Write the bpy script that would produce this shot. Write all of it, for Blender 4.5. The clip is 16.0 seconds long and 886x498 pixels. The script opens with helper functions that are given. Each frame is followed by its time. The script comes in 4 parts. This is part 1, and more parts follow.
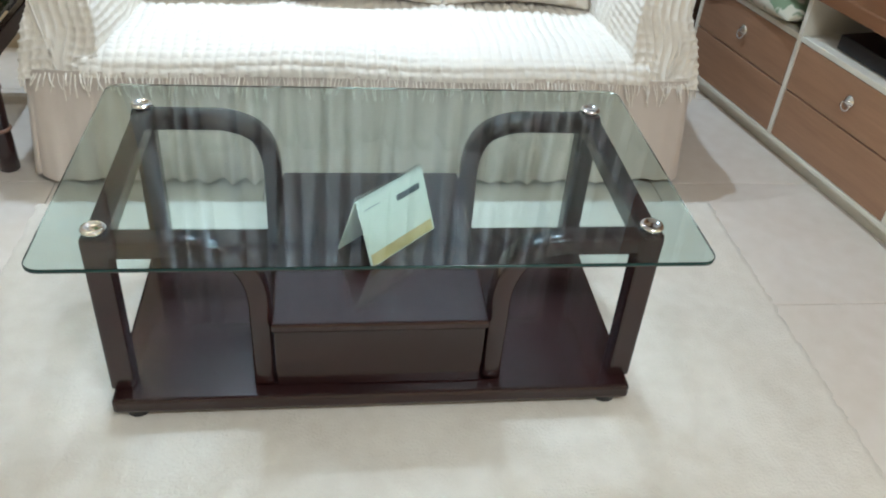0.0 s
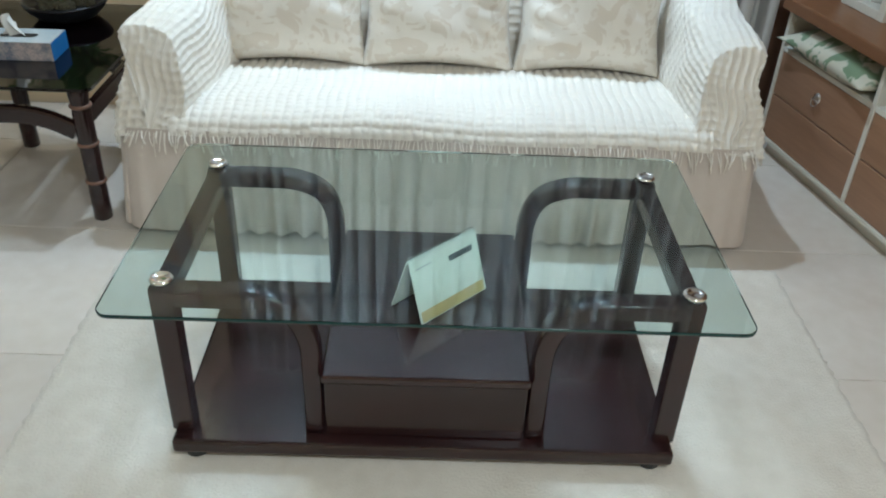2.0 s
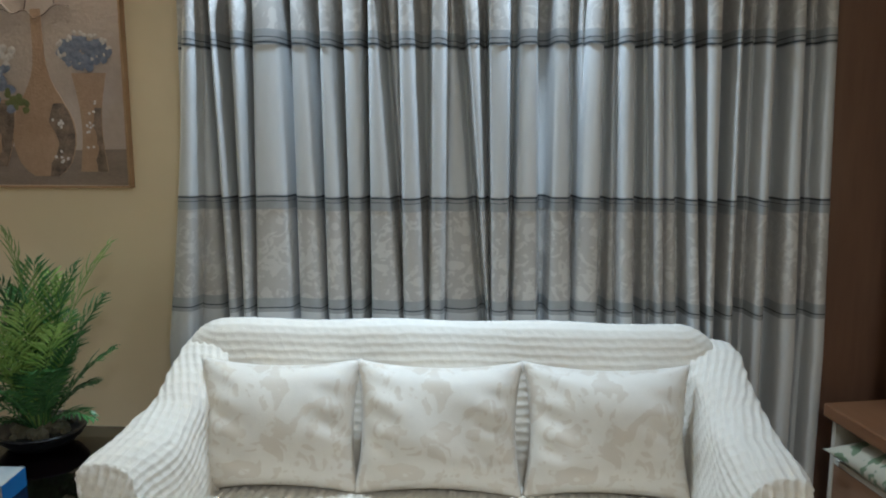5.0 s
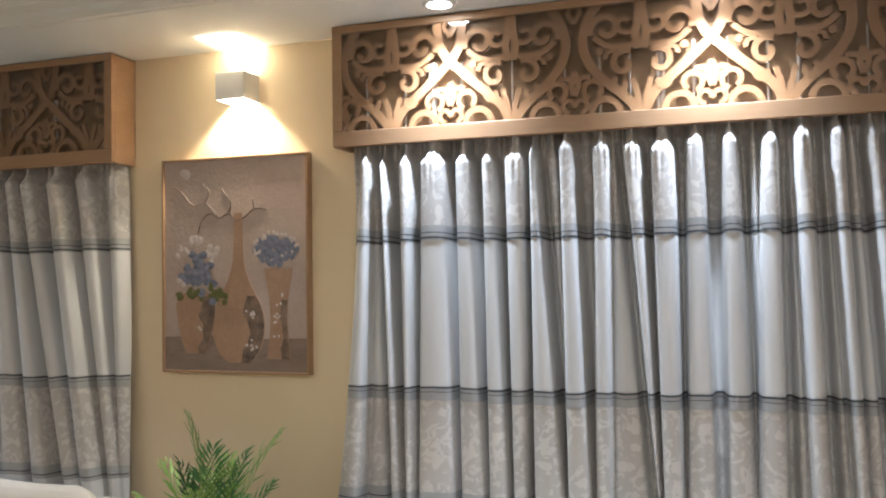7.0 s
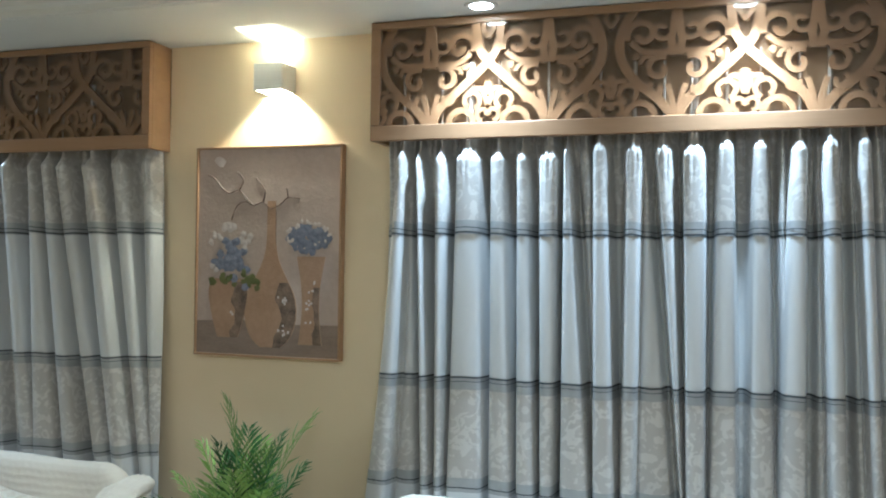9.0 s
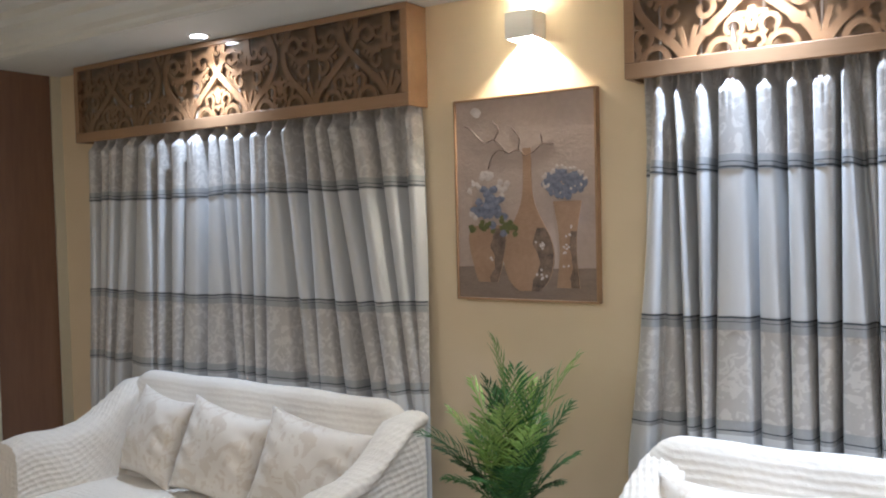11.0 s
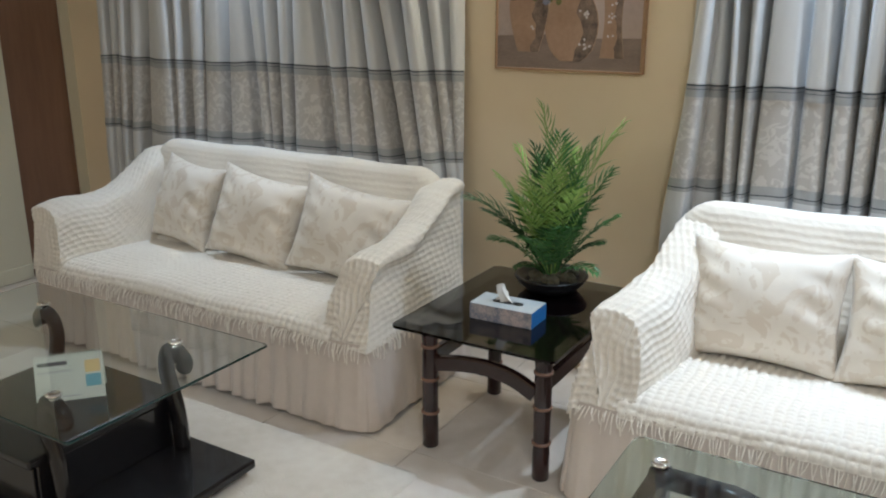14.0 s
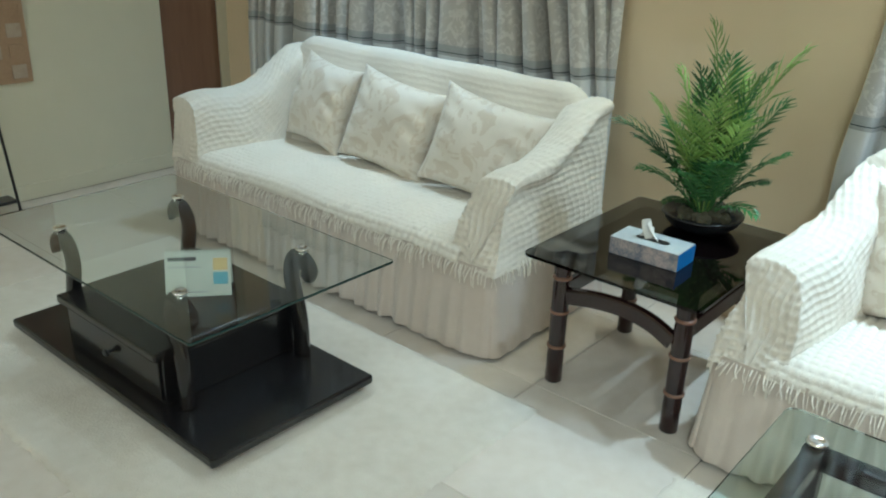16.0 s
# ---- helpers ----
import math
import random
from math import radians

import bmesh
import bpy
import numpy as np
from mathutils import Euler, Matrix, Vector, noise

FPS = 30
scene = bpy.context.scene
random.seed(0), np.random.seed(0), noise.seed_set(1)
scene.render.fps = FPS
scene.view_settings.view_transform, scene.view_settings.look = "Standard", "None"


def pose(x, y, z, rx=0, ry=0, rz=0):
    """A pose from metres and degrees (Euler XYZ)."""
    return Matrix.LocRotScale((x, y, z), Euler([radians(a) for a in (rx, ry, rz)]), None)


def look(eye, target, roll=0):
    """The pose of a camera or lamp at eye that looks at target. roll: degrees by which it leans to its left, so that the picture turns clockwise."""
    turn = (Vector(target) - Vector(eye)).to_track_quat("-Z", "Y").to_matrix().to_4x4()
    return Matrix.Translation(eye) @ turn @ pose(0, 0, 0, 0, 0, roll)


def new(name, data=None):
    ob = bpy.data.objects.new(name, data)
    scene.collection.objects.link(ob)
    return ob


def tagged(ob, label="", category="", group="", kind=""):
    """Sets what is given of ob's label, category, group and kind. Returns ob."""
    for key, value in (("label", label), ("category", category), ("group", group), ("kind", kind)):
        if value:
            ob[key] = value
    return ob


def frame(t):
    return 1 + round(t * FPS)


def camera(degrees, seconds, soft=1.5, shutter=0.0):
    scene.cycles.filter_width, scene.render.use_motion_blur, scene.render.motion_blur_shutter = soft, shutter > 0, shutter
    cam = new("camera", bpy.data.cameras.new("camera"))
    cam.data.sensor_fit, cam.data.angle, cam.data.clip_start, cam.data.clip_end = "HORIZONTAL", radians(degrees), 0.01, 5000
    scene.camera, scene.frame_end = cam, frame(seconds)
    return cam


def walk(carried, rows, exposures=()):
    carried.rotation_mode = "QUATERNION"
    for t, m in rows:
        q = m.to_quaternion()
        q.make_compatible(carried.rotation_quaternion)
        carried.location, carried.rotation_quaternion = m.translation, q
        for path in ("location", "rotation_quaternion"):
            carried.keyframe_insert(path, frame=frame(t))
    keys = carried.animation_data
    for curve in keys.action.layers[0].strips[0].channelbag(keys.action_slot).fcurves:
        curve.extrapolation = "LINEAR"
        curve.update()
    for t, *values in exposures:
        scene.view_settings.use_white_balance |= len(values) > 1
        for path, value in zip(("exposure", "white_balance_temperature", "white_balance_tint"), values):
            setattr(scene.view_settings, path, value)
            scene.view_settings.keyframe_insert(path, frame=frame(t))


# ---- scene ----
cam = camera(55.5, 16.0, 2.0)
PATH = [
    (0, (0.137, -0.007, 1.367), (0.382, 1.587, 0.185), 4.8),
    (0.5, (0.193, -0.016, 1.367), (0.365, 1.518, 0.096), 5.7),
    (1, (0.219, -0.039, 1.376), (0.337, 1.482, 0.083), 4.9),
    (1.5, (0.218, -0.052, 1.399), (0.278, 1.499, 0.137), 3.7),
    (2, (0.22, -0.053, 1.423), (0.25, 1.622, 0.331), 2.5),
    (2.5, (0.244, -0.047, 1.448), (0.271, 1.708, 0.488), 1.1),
    (3, (0.292, -0.05, 1.46), (0.319, 1.761, 0.612), 0.3),
    (3.5, (0.326, -0.009, 1.479), (0.356, 1.822, 0.676), 0.5),
    (4, (0.31, 0.093, 1.506), (0.341, 1.96, 0.79), 0.5),
    (4.2, (0.287, 0.134, 1.518), (0.337, 2.05, 0.948), 0.9),
    (6.3, (0.554, 0.467, 1.579), (0.051, 2.396, 1.427), -1.2),
    (6.5, (0.558, 0.442, 1.602), (0.03, 2.37, 1.543), -0.9),
    (7, (0.556, 0.395, 1.605), (-0.073, 2.293, 1.665), -0.8),
    (7.5, (0.538, 0.355, 1.592), (-0.11, 2.241, 1.746), -0.5),
    (8, (0.496, 0.307, 1.606), (-0.158, 2.193, 1.731), 0.0),
    (8.5, (0.441, 0.277, 1.615), (-0.166, 2.182, 1.684), 0.5),
    (9, (0.444, 0.271, 1.636), (-0.162, 2.177, 1.658), 0.8),
    (9.5, (0.516, 0.309, 1.605), (-0.345, 2.114, 1.615), 0.8),
    (10, (0.582, 0.336, 1.619), (-0.465, 2.041, 1.607), -0.9),
    (10.2, (0.557, 0.332, 1.588), (-0.57, 1.984, 1.571), -1.0),
    (12.3, (0.196, -0.032, 1.577), (-0.823, 1.674, 1.35), -1.5),
    (12.5, (0.194, -0.04, 1.558), (-0.821, 1.663, 1.292), -1.4),
    (13, (0.199, -0.026, 1.556), (-0.806, 1.662, 1.182), -1.1),
    (13.5, (0.19, -0.024, 1.535), (-0.806, 1.643, 1.056), -0.8),
    (14, (0.174, -0.022, 1.526), (-0.818, 1.619, 0.956), -0.1),
    (14.5, (0.155, -0.032, 1.513), (-0.844, 1.582, 0.882), -0.1),
    (15, (0.125, -0.032, 1.507), (-0.899, 1.54, 0.817), 0.8),
    (15.5, (0.076, 0.015, 1.504), (-0.99, 1.528, 0.746), 1.8),
    (16, (0.044, 0.104, 1.505), (-1.143, 1.516, 0.732), 1.9),
]
EXPOSURES = [
    (0.0, 0.54, 5049, 1),
    (0.5, 0.48, 5080, 4),
    (1.0, 0.51, 4848, 0),
    (1.5, 0.47, 5190, 6),
    (2.0, 0.28, 4915, -2),
    (2.5, 0.06, 5081, 4),
    (3.0, -0.13, 5072, 1),
    (3.5, -0.21, 4813, -4),
    (4.0, -0.27, 5103, -1),
    (6.5, 0.13, 4925, 1),
    (7.0, 0.31, 5447, 10),
    (7.5, 0.27, 4975, -10),
    (8.0, 0.27, 5119, 6),
    (8.5, 0.32, 5306, 9),
    (9.0, 0.25, 4757, -3),
    (9.5, 0.23, 4859, 1),
    (10.0, 0.36, 5286, 12),
    (12.5, 0.36, 4760, 1),
    (13.0, 0.27, 5044, -4),
    (13.5, 0.23, 4830, -7),
    (14.0, 0.27, 5204, 5),
    (14.5, 0.31, 5206, 8),
    (15.0, 0.34, 5067, 6),
    (15.5, 0.41, 5274, 9),
    (16.0, 0.52, 4840, -11),
]
walk(cam, [(t, look(eye, target, roll)) for t, eye, target, roll in PATH], EXPOSURES)

# ---- world and lights ----
world = bpy.data.worlds.new("world")
scene.world = world
world.use_nodes = True
world.node_tree.nodes["Background"].inputs[0].default_value = (0.55, 0.60, 0.70, 1)
world.node_tree.nodes["Background"].inputs[1].default_value = 0.05

WALL_Y, LEFT_X, CEIL = 3.12, -4.2, 2.455
COOL = (0.97, 0.99, 1.0)


def spot(name, at, to, watts, degrees, blend=0.5, size=0.03, color=COOL):
    lamp = bpy.data.lights.new(name, "SPOT")
    lamp.energy, lamp.spot_size, lamp.spot_blend, lamp.shadow_soft_size, lamp.color = watts, radians(degrees), blend, size, color
    ob = new(name, lamp)
    ob.matrix_world = look(at, to)
    return ob


def area(name, at, to, watts, sx, sy, color=COOL):
    lamp = bpy.data.lights.new(name, "AREA")
    lamp.shape, lamp.size, lamp.size_y, lamp.energy, lamp.color = "RECTANGLE", sx, sy, watts, color
    ob = new(name, lamp)
    ob.matrix_world = look(at, to)
    return ob


DOWNLIGHTS = [(-0.27, 2.885, 67), (0.54, 2.885, 67), (-2.72, 2.885, 46)]
for lx, ly, watts in DOWNLIGHTS:
    spot("downlight_beam", (lx, ly, CEIL - 0.012), (lx, ly, 0), watts, 108, 1.0, 0.03)
# added fill lights, unseen behind the viewpoint, for the middle of the room
for lx, ly, watts in ((0.85, -0.5, 38), (-3.0, -0.6, 8)):
    area("fill_glow", (lx, ly, 2.565), (lx, ly, 0), watts, 0.58, 0.58, (1.0, 0.88, 0.74))
bulb = bpy.data.lights.new("sconce_bulb", "POINT")
bulb.energy, bulb.color, bulb.shadow_soft_size = 18.5, (1.0, 0.80, 0.52), 0.008
new("sconce_bulb", bulb).location = (-1.112, 3.062, 2.296)


# ---- materials ----
def mat(name, c1, c2=None, scale=8.0, rough=0.6, metal=0.0, bump=0.0, bscale=60.0, coat=0.0, sheen=0.0, stretch=(1, 1, 1), rand=0.0, detail=4.0, spread=0.5):
    """A principled surface whose colour wanders between c1 and c2 at two sizes, with fine relief."""
    m = bpy.data.materials.new(name)
    m.use_nodes = True
    nt = m.node_tree
    b = nt.nodes["Principled BSDF"]
    b.inputs["Roughness"].default_value, b.inputs["Metallic"].default_value = rough, metal
    b.inputs["Coat Weight"].default_value, b.inputs["Sheen Weight"].default_value = coat, sheen
    c2 = c2 or c1
    co = nt.nodes.new("ShaderNodeTexCoord")
    mp = nt.nodes.new("ShaderNodeMapping")
    mp.inputs["Scale"].default_value = stretch
    nt.links.new(co.outputs["Object"], mp.inputs[0])
    n1 = nt.nodes.new("ShaderNodeTexNoise")
    n1.inputs["Scale"].default_value, n1.inputs["Detail"].default_value = scale, detail
    n2 = nt.nodes.new("ShaderNodeTexNoise")
    n2.inputs["Scale"].default_value, n2.inputs["Detail"].default_value = scale * 7.3, 3
    for n in (n1, n2):
        nt.links.new(mp.outputs[0], n.inputs["Vector"])
    add = nt.nodes.new("ShaderNodeMix")
    add.inputs[0].default_value = 0.35
    nt.links.new(n1.outputs[0], add.inputs[2])
    nt.links.new(n2.outputs[0], add.inputs[3])
    ramp = nt.nodes.new("ShaderNodeMapRange")
    ramp.inputs[1].default_value, ramp.inputs[2].default_value = 0.5 - 0.5 * spread, 0.5 + 0.5 * spread
    nt.links.new(add.outputs[0], ramp.inputs[0])
    mix = nt.nodes.new("ShaderNodeMix")
    mix.data_type = "RGBA"
    mix.inputs[6].default_value, mix.inputs[7].default_value = (*c1, 1), (*c2, 1)
    nt.links.new(ramp.outputs[0], mix.inputs[0])
    out = mix.outputs[2]
    if rand:
        info = nt.nodes.new("ShaderNodeObjectInfo")
        mr = nt.nodes.new("ShaderNodeMapRange")
        mr.inputs[3].default_value, mr.inputs[4].default_value = 1 - rand, 1 + rand
        nt.links.new(info.outputs["Random"], mr.inputs[0])
        hsv = nt.nodes.new("ShaderNodeHueSaturation")
        nt.links.new(mr.outputs[0], hsv.inputs["Value"])
        nt.links.new(out, hsv.inputs["Color"])
        out = hsv.outputs[0]
    nt.links.new(out, b.inputs["Base Color"])
    if bump:
        n3 = nt.nodes.new("ShaderNodeTexNoise")
        n3.inputs["Scale"].default_value, n3.inputs["Detail"].default_value = bscale, 3
        nt.links.new(mp.outputs[0], n3.inputs["Vector"])
        bp = nt.nodes.new("ShaderNodeBump")
        bp.inputs["Strength"].default_value, bp.inputs["Distance"].default_value = bump, 0.004
        nt.links.new(n3.outputs[0], bp.inputs["Height"])
        nt.links.new(bp.outputs[0], b.inputs["Normal"])
    return m


def glass(name, color, rough=0.0, ior=1.45):
    m = bpy.data.materials.new(name)
    m.use_nodes = True
    b = m.node_tree.nodes["Principled BSDF"]
    b.inputs["Base Color"].default_value = (*color, 1)
    b.inputs["Roughness"].default_value, b.inputs["IOR"].default_value = rough, ior
    b.inputs["Transmission Weight"].default_value = 1.0
    return m


def glow(name, color, strength):
    m = bpy.data.materials.new(name)
    m.use_nodes = True
    b = m.node_tree.nodes["Principled BSDF"]
    b.inputs["Emission Color"].default_value, b.inputs["Emission Strength"].default_value = (*color, 1), strength
    return m


def jacquard(name, base, shine, scale, dull=0.5, gloss=0.28):
    """Satin cloth with a woven floral figure in a glossier thread."""
    m = mat(name, base, tuple(c * 0.9 for c in base), 5, 0.45, bump=0.15, bscale=220, sheen=0.2)
    nt = m.node_tree
    b = nt.nodes["Principled BSDF"]
    co = next(n for n in nt.nodes if n.type == "TEX_COORD")
    leaf = nt.nodes.new("ShaderNodeTexNoise")
    leaf.inputs["Scale"].default_value, leaf.inputs["Detail"].default_value, leaf.inputs["Distortion"].default_value = scale, 1.0, 2.2
    vein = nt.nodes.new("ShaderNodeTexNoise")
    vein.inputs["Scale"].default_value, vein.inputs["Detail"].default_value, vein.inputs["Distortion"].default_value = scale * 3.1, 1.0, 1.2
    for n in (leaf, vein):
        nt.links.new(co.outputs["Object"], n.inputs["Vector"])
    both = nt.nodes.new("ShaderNodeMath")
    both.operation = "MULTIPLY_ADD"
    both.inputs[1].default_value = 0.30
    nt.links.new(vein.outputs[0], both.inputs[0])
    nt.links.new(leaf.outputs[0], both.inputs[2])
    th = nt.nodes.new("ShaderNodeMapRange")
    th.inputs[1].default_value, th.inputs[2].default_value = 0.66, 0.72
    nt.links.new(both.outputs[0], th.inputs[0])
    mix = nt.nodes.new("ShaderNodeMix")
    mix.data_type = "RGBA"
    old = b.inputs["Base Color"].links[0].from_socket
    nt.links.new(th.outputs[0], mix.inputs[0])
    nt.links.new(old, mix.inputs[6])
    mix.inputs[7].default_value = (*shine, 1)
    nt.links.new(mix.outputs[2], b.inputs["Base Color"])
    mr = nt.nodes.new("ShaderNodeMapRange")
    mr.inputs[3].default_value, mr.inputs[4].default_value = dull, gloss
    nt.links.new(th.outputs[0], mr.inputs[0])
    nt.links.new(mr.outputs[0], b.inputs["Roughness"])
    return m


WALLPAINT = mat("mustard_wall_paint", (0.84, 0.69, 0.46), (0.88, 0.74, 0.51), 1.3, 0.7, bump=0.08, bscale=160)
LEFTPAINT = mat("sage_wall_paint", (0.69, 0.65, 0.50), (0.73, 0.69, 0.54), 1.3, 0.7, bump=0.08, bscale=160)
CEILPAINT = mat("ceiling_paint", (0.74, 0.73, 0.68), (0.79, 0.78, 0.73), 1.0, 0.75, bump=0.05, bscale=120)
TILE = mat("polished_floor_tile", (0.64, 0.56, 0.47), (0.78, 0.72, 0.65), 2.4, 0.16, bump=0.02, bscale=30, rand=0.05, detail=8)
GROUT = mat("dark_grout", (0.10, 0.09, 0.08), (0.16, 0.14, 0.12), 20, 0.9)
RUG = mat("cream_shag", (0.59, 0.525, 0.435), (0.77, 0.72, 0.635), 3.2, 0.95, bump=0.6, bscale=150, sheen=0.3)
WAFFLE = mat("cream_seersucker", (0.80, 0.74, 0.65), (0.85, 0.80, 0.71), 6, 0.85, bump=0.35, bscale=240, sheen=0.1)
# pinkish beige skirt cloth, its base lowered further for the shade it hangs in
SKIRT = mat("shaded_cream_skirt_cloth", (0.59, 0.51, 0.44), (0.65, 0.57, 0.50), 4, 0.8, bump=0.2, bscale=300, sheen=0.3)
CUSHION = jacquard("ivory_brocade", (0.84, 0.78, 0.69), (0.70, 0.625, 0.525), 10, 0.62, 0.36)
SILK = jacquard("silver_jacquard", (0.53, 0.51, 0.485), (0.66, 0.64, 0.61), 17, 0.44, 0.24)
SATIN = mat("silver_satin", (0.60, 0.605, 0.61), (0.68, 0.685, 0.685), 3, 0.30, bump=0.12, bscale=180, sheen=0.2, stretch=(1, 1, 0.15))
BAND = mat("slate_band", (0.34, 0.345, 0.35), (0.42, 0.425, 0.43), 30, 0.5, bump=0.2, bscale=260)
CORD = mat("dark_band_cord", (0.05, 0.06, 0.07), None, 20, 0.5)
ESPRESSO = mat("espresso_lacquer", (0.011, 0.0055, 0.006), (0.034, 0.012, 0.012), 5, 0.2, coat=0.25, stretch=(0.5, 3, 3), bump=0.03, bscale=60)
BLACKWOOD = mat("black_brown_lacquer", (0.007, 0.0075, 0.009), (0.014, 0.012, 0.012), 5, 0.2, coat=0.25, stretch=(0.5, 3, 3), bump=0.03, bscale=60)
PELMET = mat("honey_wood", (0.31, 0.185, 0.095), (0.42, 0.262, 0.145), 3, 0.4, bump=0.06, bscale=90, stretch=(0.35, 3, 4))
BACKING = mat("amber_backing_board", (0.165, 0.10, 0.048), (0.23, 0.145, 0.072), 3, 0.45, bump=0.05, bscale=90, stretch=(0.35, 3, 4))
REDWOOD = mat("red_brown_board", (0.20, 0.095, 0.045), (0.29, 0.145, 0.07), 3, 0.35, bump=0.05, bscale=80, stretch=(3, 0.4, 5))
WALNUT = mat("walnut_laminate", (0.27, 0.152, 0.088), (0.42, 0.245, 0.145), 3, 0.38, bump=0.05, bscale=80, stretch=(3, 0.4, 5))
DARKWOOD = mat("dark_brown_panel", (0.17, 0.09, 0.058), (0.255, 0.145, 0.092), 2.5, 0.4, bump=0.05, bscale=60, stretch=(3, 3, 0.3))
WHITEWOOD = mat("white_edge_laminate", (0.74, 0.70, 0.60), (0.80, 0.76, 0.66), 4, 0.45)
BEIGEWOOD = mat("beige_laminate", (0.52, 0.38, 0.20), (0.58, 0.43, 0.24), 3, 0.5, stretch=(3, 3, 0.4))
CHROME = mat("chrome", (0.86, 0.86, 0.87), None, 20, 0.12, 1.0)
WHITE = mat("white_paint", (0.80, 0.79, 0.76), (0.84, 0.83, 0.80), 8, 0.5)
BLACK = mat("black_enamel", (0.012, 0.012, 0.014), (0.02, 0.02, 0.022), 12, 0.3)
GLASS = glass("clear_green_glass", (0.75, 0.895, 0.885))
CLEAR = glass("clear_table_glass", (0.89, 0.945, 0.935))
SMOKED = glass("smoked_glass", (0.16, 0.17, 0.17))
PANE = glass("pelmet_glass", (0.84, 0.77, 0.68))
EDGE = mat("bottle_green_glass_edge", (0.010, 0.035, 0.032), (0.016, 0.05, 0.045), 6, 0.12)
LEAF = mat("fern_green", (0.04, 0.12, 0.04), (0.13, 0.29, 0.085), 9, 0.42, rand=0.5)
# brighter copy of the fern green, with the wall lamp's light in its colour
LAMPLIT_LEAF = mat("lamplit_fern_green", (0.20, 0.36, 0.07), (0.47, 0.62, 0.18), 9, 0.42, rand=0.4)
STEM = mat("stem_green", (0.07, 0.16, 0.03), None, 12, 0.5)
LENS = glow("lamp_lens", (1.0, 0.96, 0.88), 40)
FILL_LENS = glow("fill_lens", (1.0, 0.96, 0.9), 3)


# ---- mesh helpers ----
def part(name, bm, material, parent=None, label="", smooth=False):
    """One mesh object made from bm, under parent."""
    me = bpy.data.meshes.new(name)
    bm.to_mesh(me)
    bm.free()
    me.materials.append(material)
    if smooth:
        for p in me.polygons:
            p.use_smooth = True
    ob = new(name, me)
    ob.parent = parent
    return tagged(ob, label)


def thing(name, at, label, category, group="", rz=0, rx=0, ry=0):
    ob = new(name)
    ob.empty_display_size = 0.05
    ob.matrix_world = pose(*at, rx, ry, rz)
    return tagged(ob, label, category, group)


def structure(name, bm, material, label, category, smooth=False):
    return tagged(part(name, bm, material, None, "", smooth), label, category, "", "structure")


def box(x0, x1, y0, y1, z0, z1, bev=0.0, bm=None, seg=2):
    bm = bm or bmesh.new()
    made = bmesh.ops.create_cube(bm, size=1.0)["verts"]
    for v in made:
        v.co = Vector(((x0 + x1) / 2 + v.co.x * (x1 - x0), (y0 + y1) / 2 + v.co.y * (y1 - y0), (z0 + z1) / 2 + v.co.z * (z1 - z0)))
    if bev:
        edges = list({e for v in made for e in v.link_edges})
        bmesh.ops.bevel(bm, geom=edges, offset=bev, segments=seg, affect="EDGES", profile=0.5)
    return bm


def slab(outline, z0, z1, bev=0.0, bm=None):
    """A plate with the given outline in x and y."""
    bm = bm or bmesh.new()
    low = [bm.verts.new((x, y, z0)) for x, y in outline]
    top = [bm.verts.new((x, y, z1)) for x, y in outline]
    n = len(outline)
    bm.faces.new(low[::-1])
    cap = bm.faces.new(top)
    for i in range(n):
        bm.faces.new((low[i], low[(i + 1) % n], top[(i + 1) % n], top[i]))
    if bev:
        bmesh.ops.bevel(bm, geom=list(cap.edges), offset=bev, segments=2, affect="EDGES")
    return bm


def round_rect(x0, x1, y0, y1, r, n=6):
    pts = []
    for cx, cy, a in ((x1 - r, y1 - r, 0), (x0 + r, y1 - r, 90), (x0 + r, y0 + r, 180), (x1 - r, y0 + r, 270)):
        for i in range(n + 1):
            w = radians(a + 90 * i / n)
            pts.append((cx + r * math.cos(w), cy + r * math.sin(w)))
    return pts


def lathe(profile, n=24, bm=None, at=(0, 0, 0)):
    """A turned body from (radius, height) pairs."""
    bm = bm or bmesh.new()
    rings = [[bm.verts.new((at[0] + r * math.cos(2 * math.pi * i / n), at[1] + r * math.sin(2 * math.pi * i / n), at[2] + z)) for i in range(n)] for r, z in profile]
    for a, b in zip(rings, rings[1:]):
        for i in range(n):
            bm.faces.new((a[i], a[(i + 1) % n], b[(i + 1) % n], b[i]))
    bm.faces.new(rings[0][::-1])
    bm.faces.new(rings[-1])
    return bm


def spline(pts, n):
    """n points spread evenly along a smooth curve through pts."""
    p = np.array(pts, float)
    q = np.vstack([2 * p[0] - p[1], p, 2 * p[-1] - p[-2]])
    out = []
    for i in range(1, len(q) - 2):
        for k in range(24):
            t = k / 24
            a, b, c, d = q[i - 1], q[i], q[i + 1], q[i + 2]
            out.append(0.5 * (2 * b + (c - a) * t + (2 * a - 5 * b + 4 * c - d) * t * t + (3 * b - a - 3 * c + d) * t ** 3))
    out = np.array(out + [q[-2]])
    s = np.r_[0, np.cumsum(np.linalg.norm(np.diff(out, axis=0), axis=1))]
    w = np.linspace(0, s[-1], n)
    return np.stack([np.interp(w, s, out[:, k]) for k in range(out.shape[1])], 1)


